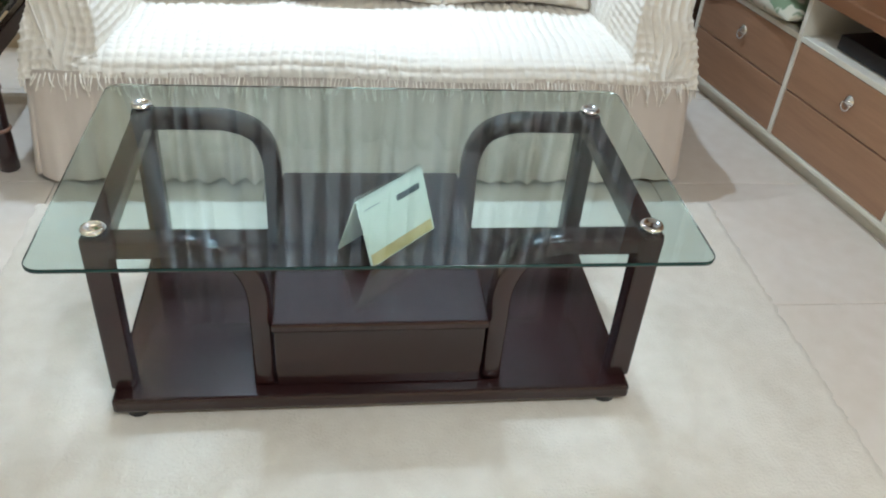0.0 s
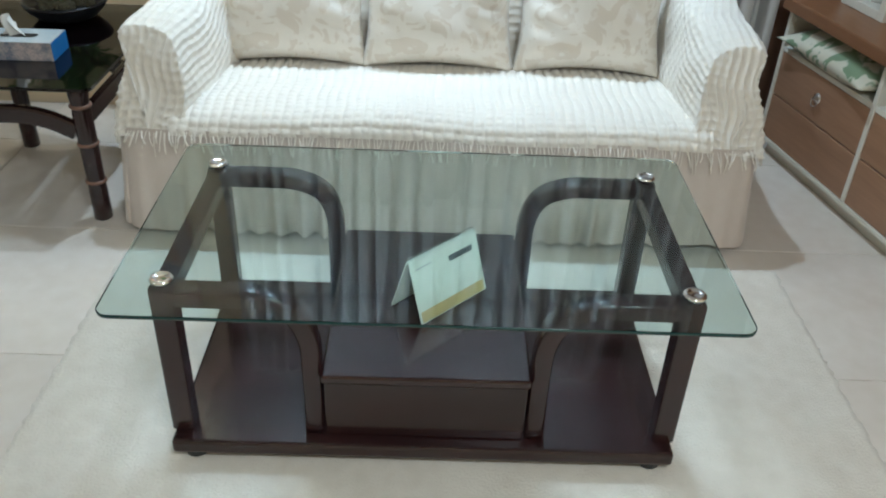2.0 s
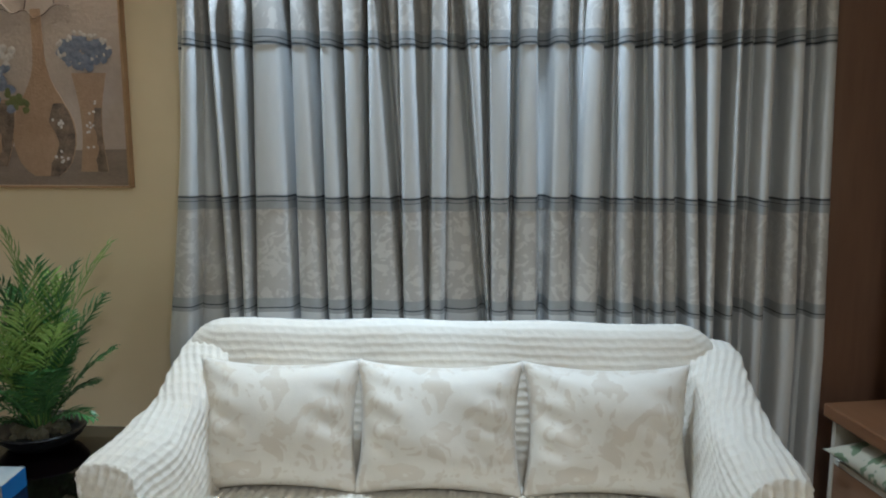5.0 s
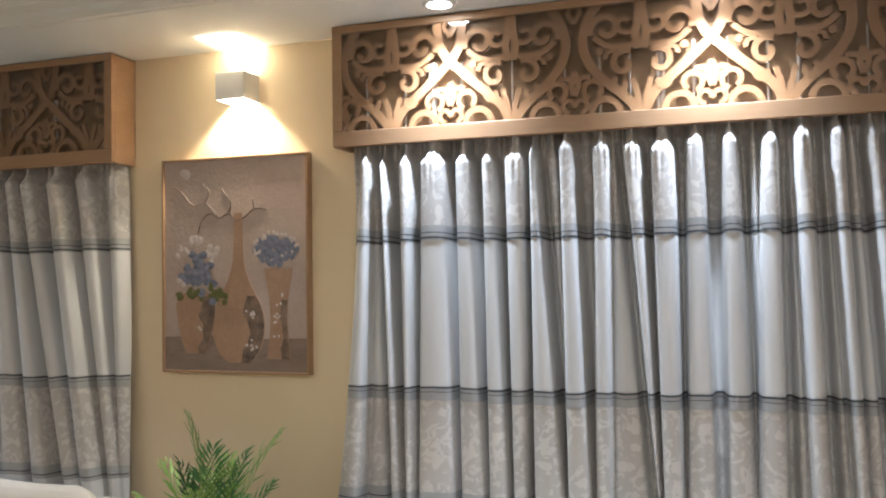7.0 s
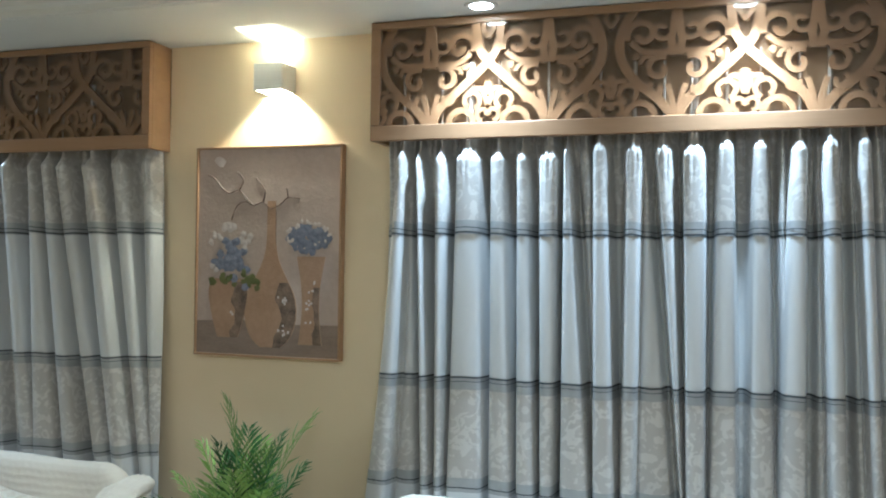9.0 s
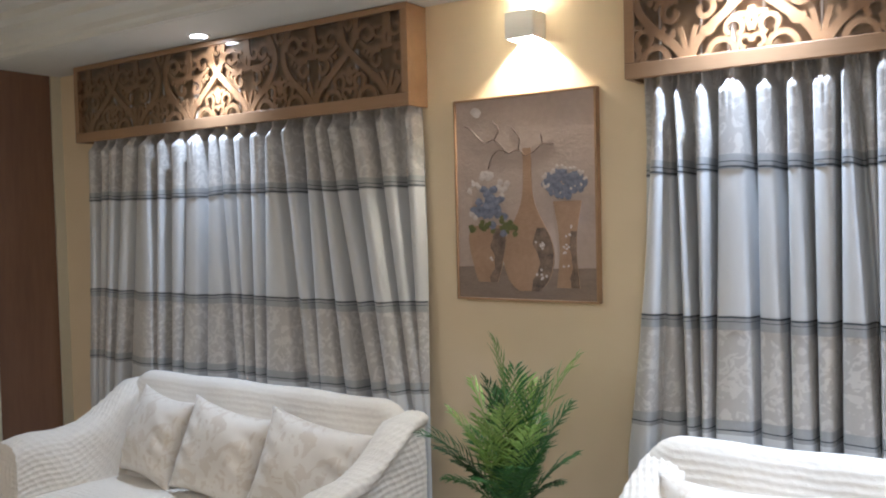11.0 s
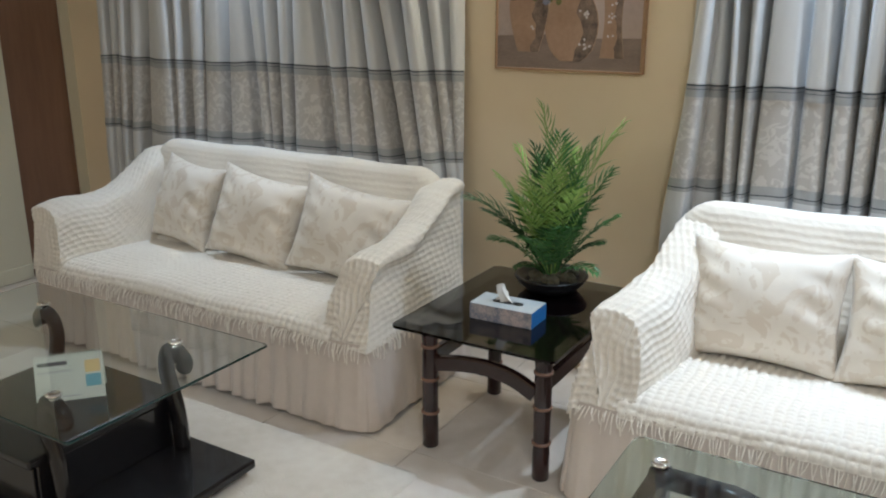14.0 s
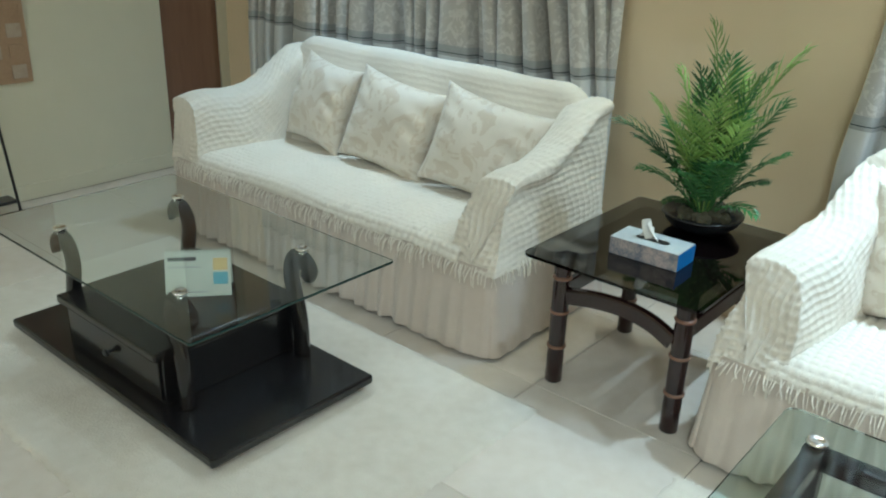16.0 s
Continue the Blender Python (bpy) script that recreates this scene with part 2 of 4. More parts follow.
def sweep(pts, half, n=10, bm=None, square=False, up=(0, 0, 1)):
    """A bar along a curve of points; half: its half sizes, one pair or one for each point."""
    bm = bm or bmesh.new()
    pts = [Vector(p) for p in pts]
    rings = []
    for i, p in enumerate(pts):
        d = (pts[min(i + 1, len(pts) - 1)] - pts[max(i - 1, 0)]).normalized()
        side = d.cross(Vector(up))
        side = side.normalized() if side.length > 1e-4 else Vector((1, 0, 0))
        top = side.cross(d).normalized()
        a, b = half[i] if isinstance(half, list) else half
        ring = []
        for k in range(n):
            w = 2 * math.pi * (k + 0.5) / n
            c, s = math.cos(w), math.sin(w)
            if square:
                c, s = math.copysign(abs(c) ** 0.35, c), math.copysign(abs(s) ** 0.35, s)
            ring.append(bm.verts.new(p + side * a * c + top * b * s))
        rings.append(ring)
    for r0, r1 in zip(rings, rings[1:]):
        for k in range(n):
            bm.faces.new((r0[k], r0[(k + 1) % n], r1[(k + 1) % n], r1[k]))
    bm.faces.new(rings[0][::-1])
    bm.faces.new(rings[-1])
    return bm


def sheet(name, P, material, parent=None, label="", lift=None, smooth=True):
    """A cloth-like surface over a grid of points, raised along its normal by lift."""
    if lift is not None:
        du, dv = np.gradient(P, axis=0), np.gradient(P, axis=1)
        nrm = np.cross(du, dv)
        nrm /= np.linalg.norm(nrm, axis=2, keepdims=True) + 1e-9
        P = P + nrm * lift[..., None]
    nu, nv = P.shape[:2]
    idx = np.arange(nu * nv).reshape(nu, nv)
    f = np.stack([idx[:-1, :-1], idx[1:, :-1], idx[1:, 1:], idx[:-1, 1:]], -1).reshape(-1, 4)
    me = bpy.data.meshes.new(name)
    me.from_pydata(P.reshape(-1, 3).tolist(), [], f.tolist())
    me.materials.append(material)
    if smooth:
        me.polygons.foreach_set("use_smooth", [True] * len(me.polygons))
    me.update()
    ob = new(name, me)
    ob.parent = parent
    return tagged(ob, label)


def lengths(P):
    """Arc lengths along both directions of a grid of points."""
    u = np.linalg.norm(np.diff(P, axis=0), axis=2)
    v = np.linalg.norm(np.diff(P, axis=1), axis=2)
    U = np.vstack([np.zeros((1, P.shape[1])), np.cumsum(u, 0)])
    V = np.hstack([np.zeros((P.shape[0], 1)), np.cumsum(v, 1)])
    return U, V


# ---- the room ----
ANG = 11.5
UX, UY = -math.sin(radians(ANG)), math.cos(radians(ANG))
NX, NY = math.cos(radians(ANG)), math.sin(radians(ANG))
CABX, CABY = 1.63, 2.36
structure("wall_back", box(LEFT_X - 0.12, 2.6, WALL_Y, WALL_Y + 0.15, 0, 2.8), WALLPAINT, "mustard beige painted wall behind the sofas", "wall")
structure("wall_left", box(LEFT_X - 0.12, LEFT_X, -2.6, 2.69, 0, 2.8), LEFTPAINT, "pale sage painted side wall", "wall")
structure("wall_left_pier", box(LEFT_X - 0.12, LEFT_X, 3.06, WALL_Y, 0, 2.8), LEFTPAINT, "narrow strip of painted wall beside the door", "wall")
structure("wall_front", box(LEFT_X - 0.12, 4.0, -2.75, -2.6, 0, 2.8), WALLPAINT, "plain painted wall opposite the sofas", "wall")
bm = box(0.47, 0.62, -5.6, 1.2, 0, 2.8)
bm.transform(Matrix.Translation((CABX, CABY, 0)) @ Matrix.Rotation(radians(ANG), 4, "Z"))
structure("wall_right", bm, WALLPAINT, "painted wall behind the storage unit", "wall")
structure("door_1", box(LEFT_X - 0.07, LEFT_X - 0.012, 2.69, 3.06, 0, 2.8, 0.004), DARKWOOD, "dark brown wooden door panel in the corner", "door")
structure("baseboard", box(LEFT_X, LEFT_X + 0.012, -2.6, 2.68, 0.003, 0.085, 0.003), LEFTPAINT, "low pale skirting along the side wall", "baseboard")
floor = structure("floor", box(-4.4, 4.2, -2.8, 3.3, -0.08, -0.006), GROUT, "pale polished tiled floor with thin dark joints", "floor")
# dropped soffit along the window wall, then the raised tray with its moulding
SOFFIT_Y = 2.63
structure("ceiling_soffit", box(-4.3, 2.6, SOFFIT_Y, WALL_Y + 0.1, CEIL, CEIL + 0.3), CEILPAINT, "off-white dropped ceiling strip with recessed lamps", "ceiling")
structure("ceiling", box(-4.3, 4.2, -2.75, SOFFIT_Y, CEIL + 0.16, CEIL + 0.3), CEILPAINT, "off-white raised tray ceiling", "ceiling")
bm = bmesh.new()
prof = [(0, 0.0), (-0.025, 0.0), (-0.03, 0.02), (-0.05, 0.03), (-0.055, 0.055), (-0.085, 0.075), (-0.12, 0.085), (-0.125, 0.11), (-0.17, 0.125), (-0.175, 0.158), (0, 0.158)]
for x in (-4.25, 2.55):
    for y, z in prof:
        bm.verts.new((x, SOFFIT_Y + 0.002 + y, CEIL + 0.002 + z))
bm.verts.ensure_lookup_table()
k = len(prof)
for i in range(k):
    bm.faces.new((bm.verts[i], bm.verts[(i + 1) % k], bm.verts[k + (i + 1) % k], bm.verts[k + i]))
structure("trim", bm, CEILPAINT, "stepped plaster moulding at the tray edge", "moulding")

for lx, ly, watts in DOWNLIGHTS:
    d = thing("downlight", (lx, ly, CEIL), "small round recessed white ceiling spotlight, lit", "downlight", "ceiling spotlights")
    rim = part("ring", lathe([(0.038, -0.004), (0.050, -0.007), (0.055, -0.001), (0.055, 0.004), (0.038, 0.004)], 28), WHITE, d, smooth=True)
    part("lens", lathe([(0.037, -0.0045), (0.037, 0.001)], 24), LENS, rim, "bright lamp lens")
# housings added around the two fill lights, never in view
for lx, ly in ((0.85, -0.5), (-3.0, -0.6)):
    d = thing("fill_panel", (lx, ly, CEIL + 0.16), "added square white fill light panel, unseen, lit", "ceiling light", "ceiling panels")
    part("frame", box(-0.32, 0.32, -0.32, 0.32, -0.04, -0.002, 0.004), WHITE, d)
    part("diffuser", box(-0.29, 0.29, -0.29, 0.29, -0.044, -0.04), FILL_LENS, d)


# ---- curtains and pelmets ----
def curtain(name, x0, x1, folds, seed, tuck, label):
    """Gathered cloth; each fold: centre and width of its crest at 1.82 m and at 1.10 m height."""
    r = np.random.RandomState(seed)
    mid = (x0 + x1) / 2
    root = thing(name, (mid, 3.112, 0), label, "curtain", "window curtains")
    n = int((x1 - x0) / 0.003)
    xs = np.linspace(x0, x1, n)
    F, reach = [], []
    for a, b in zip(folds, folds[1:] + [None]):
        F.append(a)
        reach.append(r.uniform(0.85, 1.05))
        # the slack cloth between two crests hangs half as deep, with a narrow crease on one side
        gap = [(a[i] + a[i + 1] / 2, b[i] - b[i + 1] / 2) for i in (0, 2)] if b else []
        if b and max(q - p for p, q in gap) > 0.046:
            lo, hi = (0.024, 0.0) if r.rand() < 0.5 else (0.0, 0.024)
            row = []
            for p, q in gap:
                p, q = p + lo, max(q - hi, p + lo + 0.006)
                row += [(p + q) / 2, q - p]
            F.append(tuple(row))
            reach.append(r.uniform(0.38, 0.62))
    if tuck:
        reach[-1], reach[-2] = 0.40, 0.62
    F, reach = np.array(F), np.array(reach)
    k = len(F)
    hem, start, soft = r.uniform(-0.007, 0.007, k), r.uniform(-0.035, 0.03, k), r.uniform(0.0035, 0.007, k)
    lean = r.uniform(-0.25, 0.25, k)
    gather = np.interp(xs, np.linspace(x0, x1, 90), np.cumsum(r.uniform(1.4, 3.4, 90)))
    slack = np.interp(xs, np.linspace(x0, x1, 60), r.uniform(-1, 1, 60))

    def rows(z0, z1, m, out):
        P = np.zeros((n, m, 3))
        for j, z in enumerate(np.linspace(z0, z1, m)):
            q = min(max((1.82 - z) / 0.72, -0.3), 1.5)
            low = min(max((2.03 - z) / 1.3, 0), 1)
            head = np.clip((z - 1.98 - 0.4 * start) / 0.045, 0, 1)
            c = F[:, 0] + (F[:, 2] - F[:, 0]) * q
            w = (F[:, 1] + (F[:, 3] - F[:, 1]) * q) * (1 - 0.5 * head) * 0.5
            d = xs[:, None] - c[None]
            f = 0.5 + 0.5 * np.tanh((w - np.abs(d)) / soft)
            f = f * (reach * (1 - 0.34 * head) + 0.10 * np.clip(1 - (d / np.maximum(w, 0.01)) ** 2, -0.5, 1) + lean * np.clip(d, -0.05, 0.05) * 6)
            top = f.max(1)
            h = min(max((z - 1.86) / 0.16, 0), 1)
            ruffle = np.abs(np.sin(gather * 1.3)) ** 0.7
            hollow = 0.004 + 0.006 * (1 + slack) + 0.003 * np.sin(gather * 0.7 + 3 * z)
            depth = np.maximum(0.133 * top, 0) + (hollow + 0.014 * h * ruffle) * (1 - top.clip(0, 1)) + 0.013 * h * (ruffle - 0.35) * (0.55 + 0.45 * slack)
            P[:, j, 0] = xs - 0.045 * low ** 2 * np.exp(-(xs - x0) / 0.12) + 0.032 * low * np.exp(-(x1 - xs) / 0.10) - mid
            P[:, j, 1] = -depth - out
            P[:, j, 2] = z + np.interp(xs, c, hem) * (1 - h) - 0.005 * (1 - top)
        return P

    for nm, z0, z1, m, out, material, lab in (
            ("upper_panel", 2.30, 1.757, 60, 0, SILK, "silver jacquard cloth"),
            ("band", 1.760, 1.712, 3, 0.002, BAND, "grey woven band"),
            ("middle_panel", 1.716, 1.238, 24, 0, SATIN, "plain silver satin"),
            ("band", 1.241, 1.196, 3, 0.002, BAND, "grey woven band"),
            ("lower_panel", 1.199, 0.90, 16, 0, SILK, "silver jacquard cloth"),
            ("band", 0.903, 0.856, 3, 0.002, BAND, "grey woven band"),
            ("bottom_panel", 0.859, 0.06, 20, 0, SATIN, "plain grey satin"),
            ("cord", 1.7225, 1.7165, 2, 0.0035, CORD, "thin dark cord"),
            ("cord", 1.7375, 1.7345, 2, 0.0035, CORD, "thin dark cord"),
            ("cord", 1.2400, 1.2345, 2, 0.0035, CORD, "thin dark cord"),
            ("cord", 1.2240, 1.2220, 2, 0.0035, CORD, "thin dark cord"),
            ("cord", 0.8730, 0.8690, 2, 0.0035, CORD, "thin dark cord")):
        sheet(nm, rows(z0, z1, m, out), material, root, lab)
    return root


WINDOW_FOLDS = [
    (-0.582, 0.049, -0.611, 0.069), (-0.508, 0.027, -0.477, 0.039), (-0.433, 0.046, -0.424, 0.043), (-0.335, 0.094, -0.333, 0.121),
    (-0.235, 0.061, -0.220, 0.083), (-0.150, 0.047, -0.134, 0.066), (-0.066, 0.066, -0.062, 0.055), (-0.001, 0.035, 0.024, 0.086),
    (0.105, 0.057, 0.121, 0.075), (0.207, 0.059, 0.200, 0.055), (0.310, 0.053, 0.353, 0.023), (0.394, 0.072, 0.403, 0.063),
    (0.486, 0.059, 0.487, 0.081), (0.587, 0.055, 0.596, 0.076), (0.693, 0.058, 0.686, 0.078), (0.786, 0.054, 0.807, 0.056),
    (0.880, 0.044, 0.910, 0.040), (0.973, 0.033, 1.017, 0.041), (1.046, 0.055, 1.071, 0.039), (1.123, 0.035, 1.134, 0.040),
    (1.215, 0.050, 1.225, 0.050), (1.300, 0.045, 1.315, 0.055), (1.395, 0.050, 1.405, 0.050)]
CORNER_FOLDS = [
    (-3.740, 0.070, -3.760, 0.070), (-3.636, 0.060, -3.690, 0.050), (-3.556, 0.070, -3.620, 0.064), (-3.429, 0.086, -3.519, 0.077),
    (-3.281, 0.125, -3.327, 0.182), (-3.150, 0.050, -3.190, 0.050), (-3.022, 0.086, -3.064, 0.069), (-2.906, 0.107, -2.952, 0.123),
    (-2.778, 0.074, -2.793, 0.133), (-2.691, 0.072, -2.646, 0.062), (-2.592, 0.074, -2.581, 0.054), (-2.493, 0.076, -2.504, 0.064),
    (-2.379, 0.070, -2.360, 0.154), (-2.272, 0.058, -2.184, 0.072), (-2.141, 0.044, -2.082, 0.095), (-2.068, 0.052, -1.974, 0.083),
    (-1.991, 0.066, -1.857, 0.072), (-1.855, 0.070, -1.756, 0.072), (-1.755, 0.068, -1.682, 0.051), (-1.651, 0.057, -1.635, 0.040)]
curtain("curtain", -0.655, 1.455, WINDOW_FOLDS, 3, False, "silver grey pleated curtain with slate bands over the window")
curtain("curtain", -3.82, -1.615, CORNER_FOLDS, 11, True, "silver grey pleated curtain in the corner, with slate bands")

PEL_Y, PEL_Z0, PEL_Z1 = 2.98, 2.04, 2.452


def motif_strokes(crossed):
    """Half of one scroll motif: centre lines with half widths, x from the middle, z from the lower rail."""
    def spiral(cx, cz, r0, r1, a0, a1, n=16):
        return [(cx + (r0 + (r1 - r0) * i / n) * math.cos(radians(a0 + (a1 - a0) * i / n)), cz + (r0 + (r1 - r0) * i / n) * math.sin(radians(a0 + (a1 - a0) * i / n))) for i in range(n + 1)]
    main = [(0.198, -0.01), (0.165, 0.055), (0.085, 0.125), (0.0, 0.205), (-0.032, 0.255), (-0.045, 0.345)]
    if not crossed:
        main = [(0.198, -0.01), (0.150, 0.050), (0.085, 0.105), (0.040, 0.165), (0.026, 0.225), (0.040, 0.285), (0.075, 0.345)]
    return [
        ([tuple(p) for p in spline(main, 26)], 0.0144),
        (spiral(0.098, 0.258, 0.050, 0.012, 200, -180), 0.0100),
        ([(0.200, 0.345), (0.192, 0.27), (0.185, 0.235), (0.195, 0.19)], 0.0121),
        (spiral(0.150, 0.148, 0.042, 0.010, 60, 420), 0.0092),
        ([tuple(p) for p in spline([(0.06, 0.235), (0.10, 0.205), (0.15, 0.20), (0.20, 0.205)], 10)], 0.0090),
        (spiral(0.056, 0.075, 0.030, 0.024, 250, -60), 0.0084),
        (spiral(0.090, 0.0, 0.046, 0.040, 0, 180), 0.0100),
        ([tuple(p) for p in spline([(0.0, 0.095), (0.025, 0.115), (0.05, 0.112)], 8)], 0.0078),
        ([(0.0, 0.06), (0.012, 0.09), (0.0, 0.135)], 0.0094),
        (spiral(0.018, 0.028, 0.022, 0.014, -90, 200), 0.0076),
        (spiral(0.078, 0.190, 0.006, 0.005, 0, 360, 10), 0.0068),
        (spiral(0.140, 0.085, 0.024, 0.012, 120, 400), 0.0080),
        (spiral(0.156, 0.268, 0.034, 0.012, 20, -330), 0.0076),
        ([(0.012, 0.345), (0.020, 0.315), (0.0, 0.285)], 0.0070),
        (spiral(0.115, 0.172, 0.020, 0.010, 200, -60), 0.0068),
        ([(0.2, -0.01), (0.19, 0.05), (0.175, 0.1)], 0.0086),
    ]


def ribbon(bm, pts, half, y0, depth):
    """A flat strip of the fretwork with its own thickness."""
    quads = []
    for i, (x, z) in enumerate(pts):
        a, b = pts[max(i - 1, 0)], pts[min(i + 1, len(pts) - 1)]
        dx, dz = b[0] - a[0], b[1] - a[1]
        d = math.hypot(dx, dz) or 1
        ox, oz = -dz / d * half, dx / d * half
        quads.append([bm.verts.new(v) for v in ((x + ox, y0, z + oz), (x - ox, y0, z - oz), (x - ox, y0 + depth, z - oz), (x + ox, y0 + depth, z + oz))])
    for a, b in zip(quads, quads[1:]):
        for k in range(4):
            bm.faces.new((a[k], a[(k + 1) % 4], b[(k + 1) % 4], b[k]))
    bm.faces.new(quads[0][::-1])
    bm.faces.new(quads[-1])


def pelmet(x0, x1, first, label):
    root = thing("pelmet", ((x0 + x1) / 2, PEL_Y, PEL_Z0), label, "pelmet", "curtain pelmets")
    w, h, d = (x1 - x0) / 2, PEL_Z1 - PEL_Z0, WALL_Y - PEL_Y
    part("rail", box(-w, w, 0, 0.022, 0, 0.052, 0.003), PELMET, root)
    part("rail", box(-w, w, 0, 0.022, h - 0.026, h, 0.003), PELMET, root)
    for s in (-1, 1):
        a, b = sorted((s * w, s * (w - 0.035)))
        part("stile", box(a, b, 0.0005, 0.0215, 0.0525, h - 0.0265, 0.002), PELMET, root)
        a, b = sorted((s * (w - 0.001), s * (w - 0.020)))
        part("end_board", box(a, b, 0.0225, d - 0.001, 0.0, h, 0.002), PELMET, root)
    part("glass_pane", box(-w + 0.036, w - 0.036, 0.002, 0.005, 0.053, h - 0.027), PANE, root, "thin glass over the scrolls").visible_shadow = False
    part("backing_board", box(-w + 0.0205, w - 0.0205, 0.0325, 0.040, 0.002, h - 0.002), BACKING, root, "amber brown board behind the scrolls")
    lo, hi = x0 + 0.02, x1 - 0.02
    c, count = first, 0
    while c < x1 + 0.2:
        strokes = motif_strokes(count % 2 == 1)
        count += 1
        bm = bmesh.new()
        k = 0
        for side in (1, -1):
            for pts, half in strokes:
                run = []
                for x, z in pts:
                    X = c + side * x
                    if lo < X < hi:
                        run.append((X - (x0 + x1) / 2, z + 0.052))
                if len(run) > 2:
                    ribbon(bm, run, half, 0.0065 + 0.00025 * (k % 9), 0.010)
                k += 1
        if len(bm.verts):
            bmesh.ops.recalc_face_normals(bm, faces=bm.faces)
            part("scroll_panel", bm, PELMET, root)
        else:
            bm.free()
        c += 0.405
    return root


pelmet(-0.69, 1.50, -0.675, "honey wood pelmet with cut scroll fretwork at the ceiling")
pelmet(-3.86, -1.60, -3.53 - 0.405, "honey wood scroll-cut pelmet beside the corner, mostly shaded")


# ---- sofas ----
def sofa(cx, cy, sag, pucker, label):
    root = thing("sofa", (cx, cy, 0), label, "sofa", "covered sofas")

    def puff(P, a, p, q, ridge=0):
        """Gathered cells p by q; ridge 0: the rows run along v, 1: along u."""
        U, V = lengths(P)
        u, v = U / p + 0.10 * np.sin(V * 31 + U * 3), V / q + 0.13 * np.sin(U * 9 + 4 * V) + 0.06 * np.sin(U * 47)
        cell = np.floor(u) * 12.9898 + np.floor(v) * 78.233 + cx
        grain = np.abs(np.sin(cell) * 43758.5) % 1.0
        w0, w1 = np.abs(np.sin(np.pi * u)) ** 0.6, np.abs(np.sin(np.pi * v)) ** 0.7
        w = w0 * (0.5 + 0.5 * w1) if ridge == 0 else w1 * (0.5 + 0.5 * w0)
        w *= (0.72 + 0.28 * np.sin(U * 5.3 + 1) * np.sin(V * 6.1 + cx)) * (0.72 + 0.45 * grain)
        return a * pucker * w + 0.003 * np.sin(U * 13 + V * 5)

    # seat
    prof = spline([(0.18, 0.368), (0.02, 0.380), (-0.18, 0.388), (-0.33, 0.388), (-0.385, 0.375), (-0.408, 0.345), (-0.412, 0.33)], 190)
    xs = np.linspace(-0.80, 0.80, 460)
    P = np.zeros((len(xs), len(prof), 3))
    P[..., 0] = xs[:, None]
    P[..., 1], P[..., 2] = prof[None, :, 0], prof[None, :, 1]
    P[..., 2] += 0.006 * np.cos(xs * 2.1)[:, None] - 0.004 * np.sin(xs * 7)[:, None] * np.clip((-0.2 - prof[:, 0]) / 0.2, 0, 1)[None]
    sheet("seat", P, WAFFLE, root, "puckered cream cloth", puff(P, -0.0120, 0.030, 0.027))
    # back
    prof = spline([(0.11, 0.36), (0.155, 0.50), (0.205, 0.68), (0.235, 0.78), (0.262, 0.838), (0.305, 0.858), (0.345, 0.835), (0.365, 0.74), (0.37, 0.30)], 230)
    xs = np.linspace(-0.84, 0.84, 460)
    P = np.zeros((len(xs), len(prof), 3))
    mid = np.array([0.285, 0.60])
    for i, x in enumerate(xs):
        e = min((0.84 - abs(x)) / 0.11, 1.0)
        k = math.sqrt(max(1 - (1 - e) ** 2, 0)) * 0.85 + 0.15 * e
        k = 0.66 + 0.34 * k if e > 0 else 0.0
        P[i, :, 0] = x
        P[i, :, 1:] = mid + (prof - mid) * k
    P[..., 2] += (0.006 * np.cos(xs * 1.9) - 0.008)[:, None]
    P[0, :, 1:], P[-1, :, 1:] = mid, mid
    sheet("back", P, WAFFLE, root, "puckered cream cloth", puff(P, -0.0036, 0.034, 0.027, 1))
    # arms: the front leans back towards the top and carries the cloth over its edge
    for s in (-1, 1):
        ys = np.r_[np.full(28, -0.408), np.linspace(-0.405, 0.33, 190)]
        n = 170
        P = np.zeros((len(ys), n, 3))
        for i, y in enumerate(ys):
            t = (y + 0.408) / 0.738
            low, slim, rake = sag[0] if s < 0 else sag[1]
            top = float(np.interp(t, [0, 0.12, 0.35, 0.6, 0.78, 0.9, 1], [0.590, 0.606, 0.632, 0.678, 0.732, 0.768, 0.776]))
            top -= low * math.sin(math.pi * t) ** 2 * (0.7 + 0.6 * t)
            top += 0.010 + (0.014 if pucker < 1 else 0)
            out = 0.935 - 0.015 * t - 0.02 * t * t - slim * t * (1.3 - 0.3 * t)
            fl = 0.006 * (1 - t) ** 2
            sec = spline([(out + 0.015 + fl, 0.320), (out + 0.006 + fl * 0.4, 0.42), (out - 0.012, top - 0.075), (out + 0.004, top - 0.018), (out - 0.010, top + 0.004), (out - 0.070, top + 0.010), (out - 0.128, top - 0.006), (out - 0.160, top - 0.048), (out - 0.180, 0.47), (out - 0.192, 0.335)], n)
            if i < 28:
                c = np.array([out - 0.085, 0.325])
                sec = c + (sec - c) * ((i + 0.02) / 27.5) ** 0.85
            P[i, :, 0], P[i, :, 1], P[i, :, 2] = s * sec[:, 0], y + rake * (1 - t) ** 3 * (sec[:, 1] - 0.335) / 0.27, sec[:, 1]
        w = puff(P, -0.0100, 0.040, 0.025, 1) + 0.004
        X, Z = P[:28, :, 0], P[:28, :, 2]
        w[:28] = 0.004 - 0.0095 * np.abs(np.sin(np.pi * (X + 0.008 * np.sin(Z * 40)) / 0.026)) ** 0.6 * np.abs(np.sin(np.pi * (Z + 0.01 * np.sin(X * 30)) / 0.024)) ** 0.6
        w += 0.005 * np.sin(P[..., 1] * 17 + P[..., 2] * 9 + cx) * np.sin(P[..., 0] * 23 + P[..., 2] * 19)
        if s < 0:
            P, w = P[:, ::-1], w[:, ::-1]
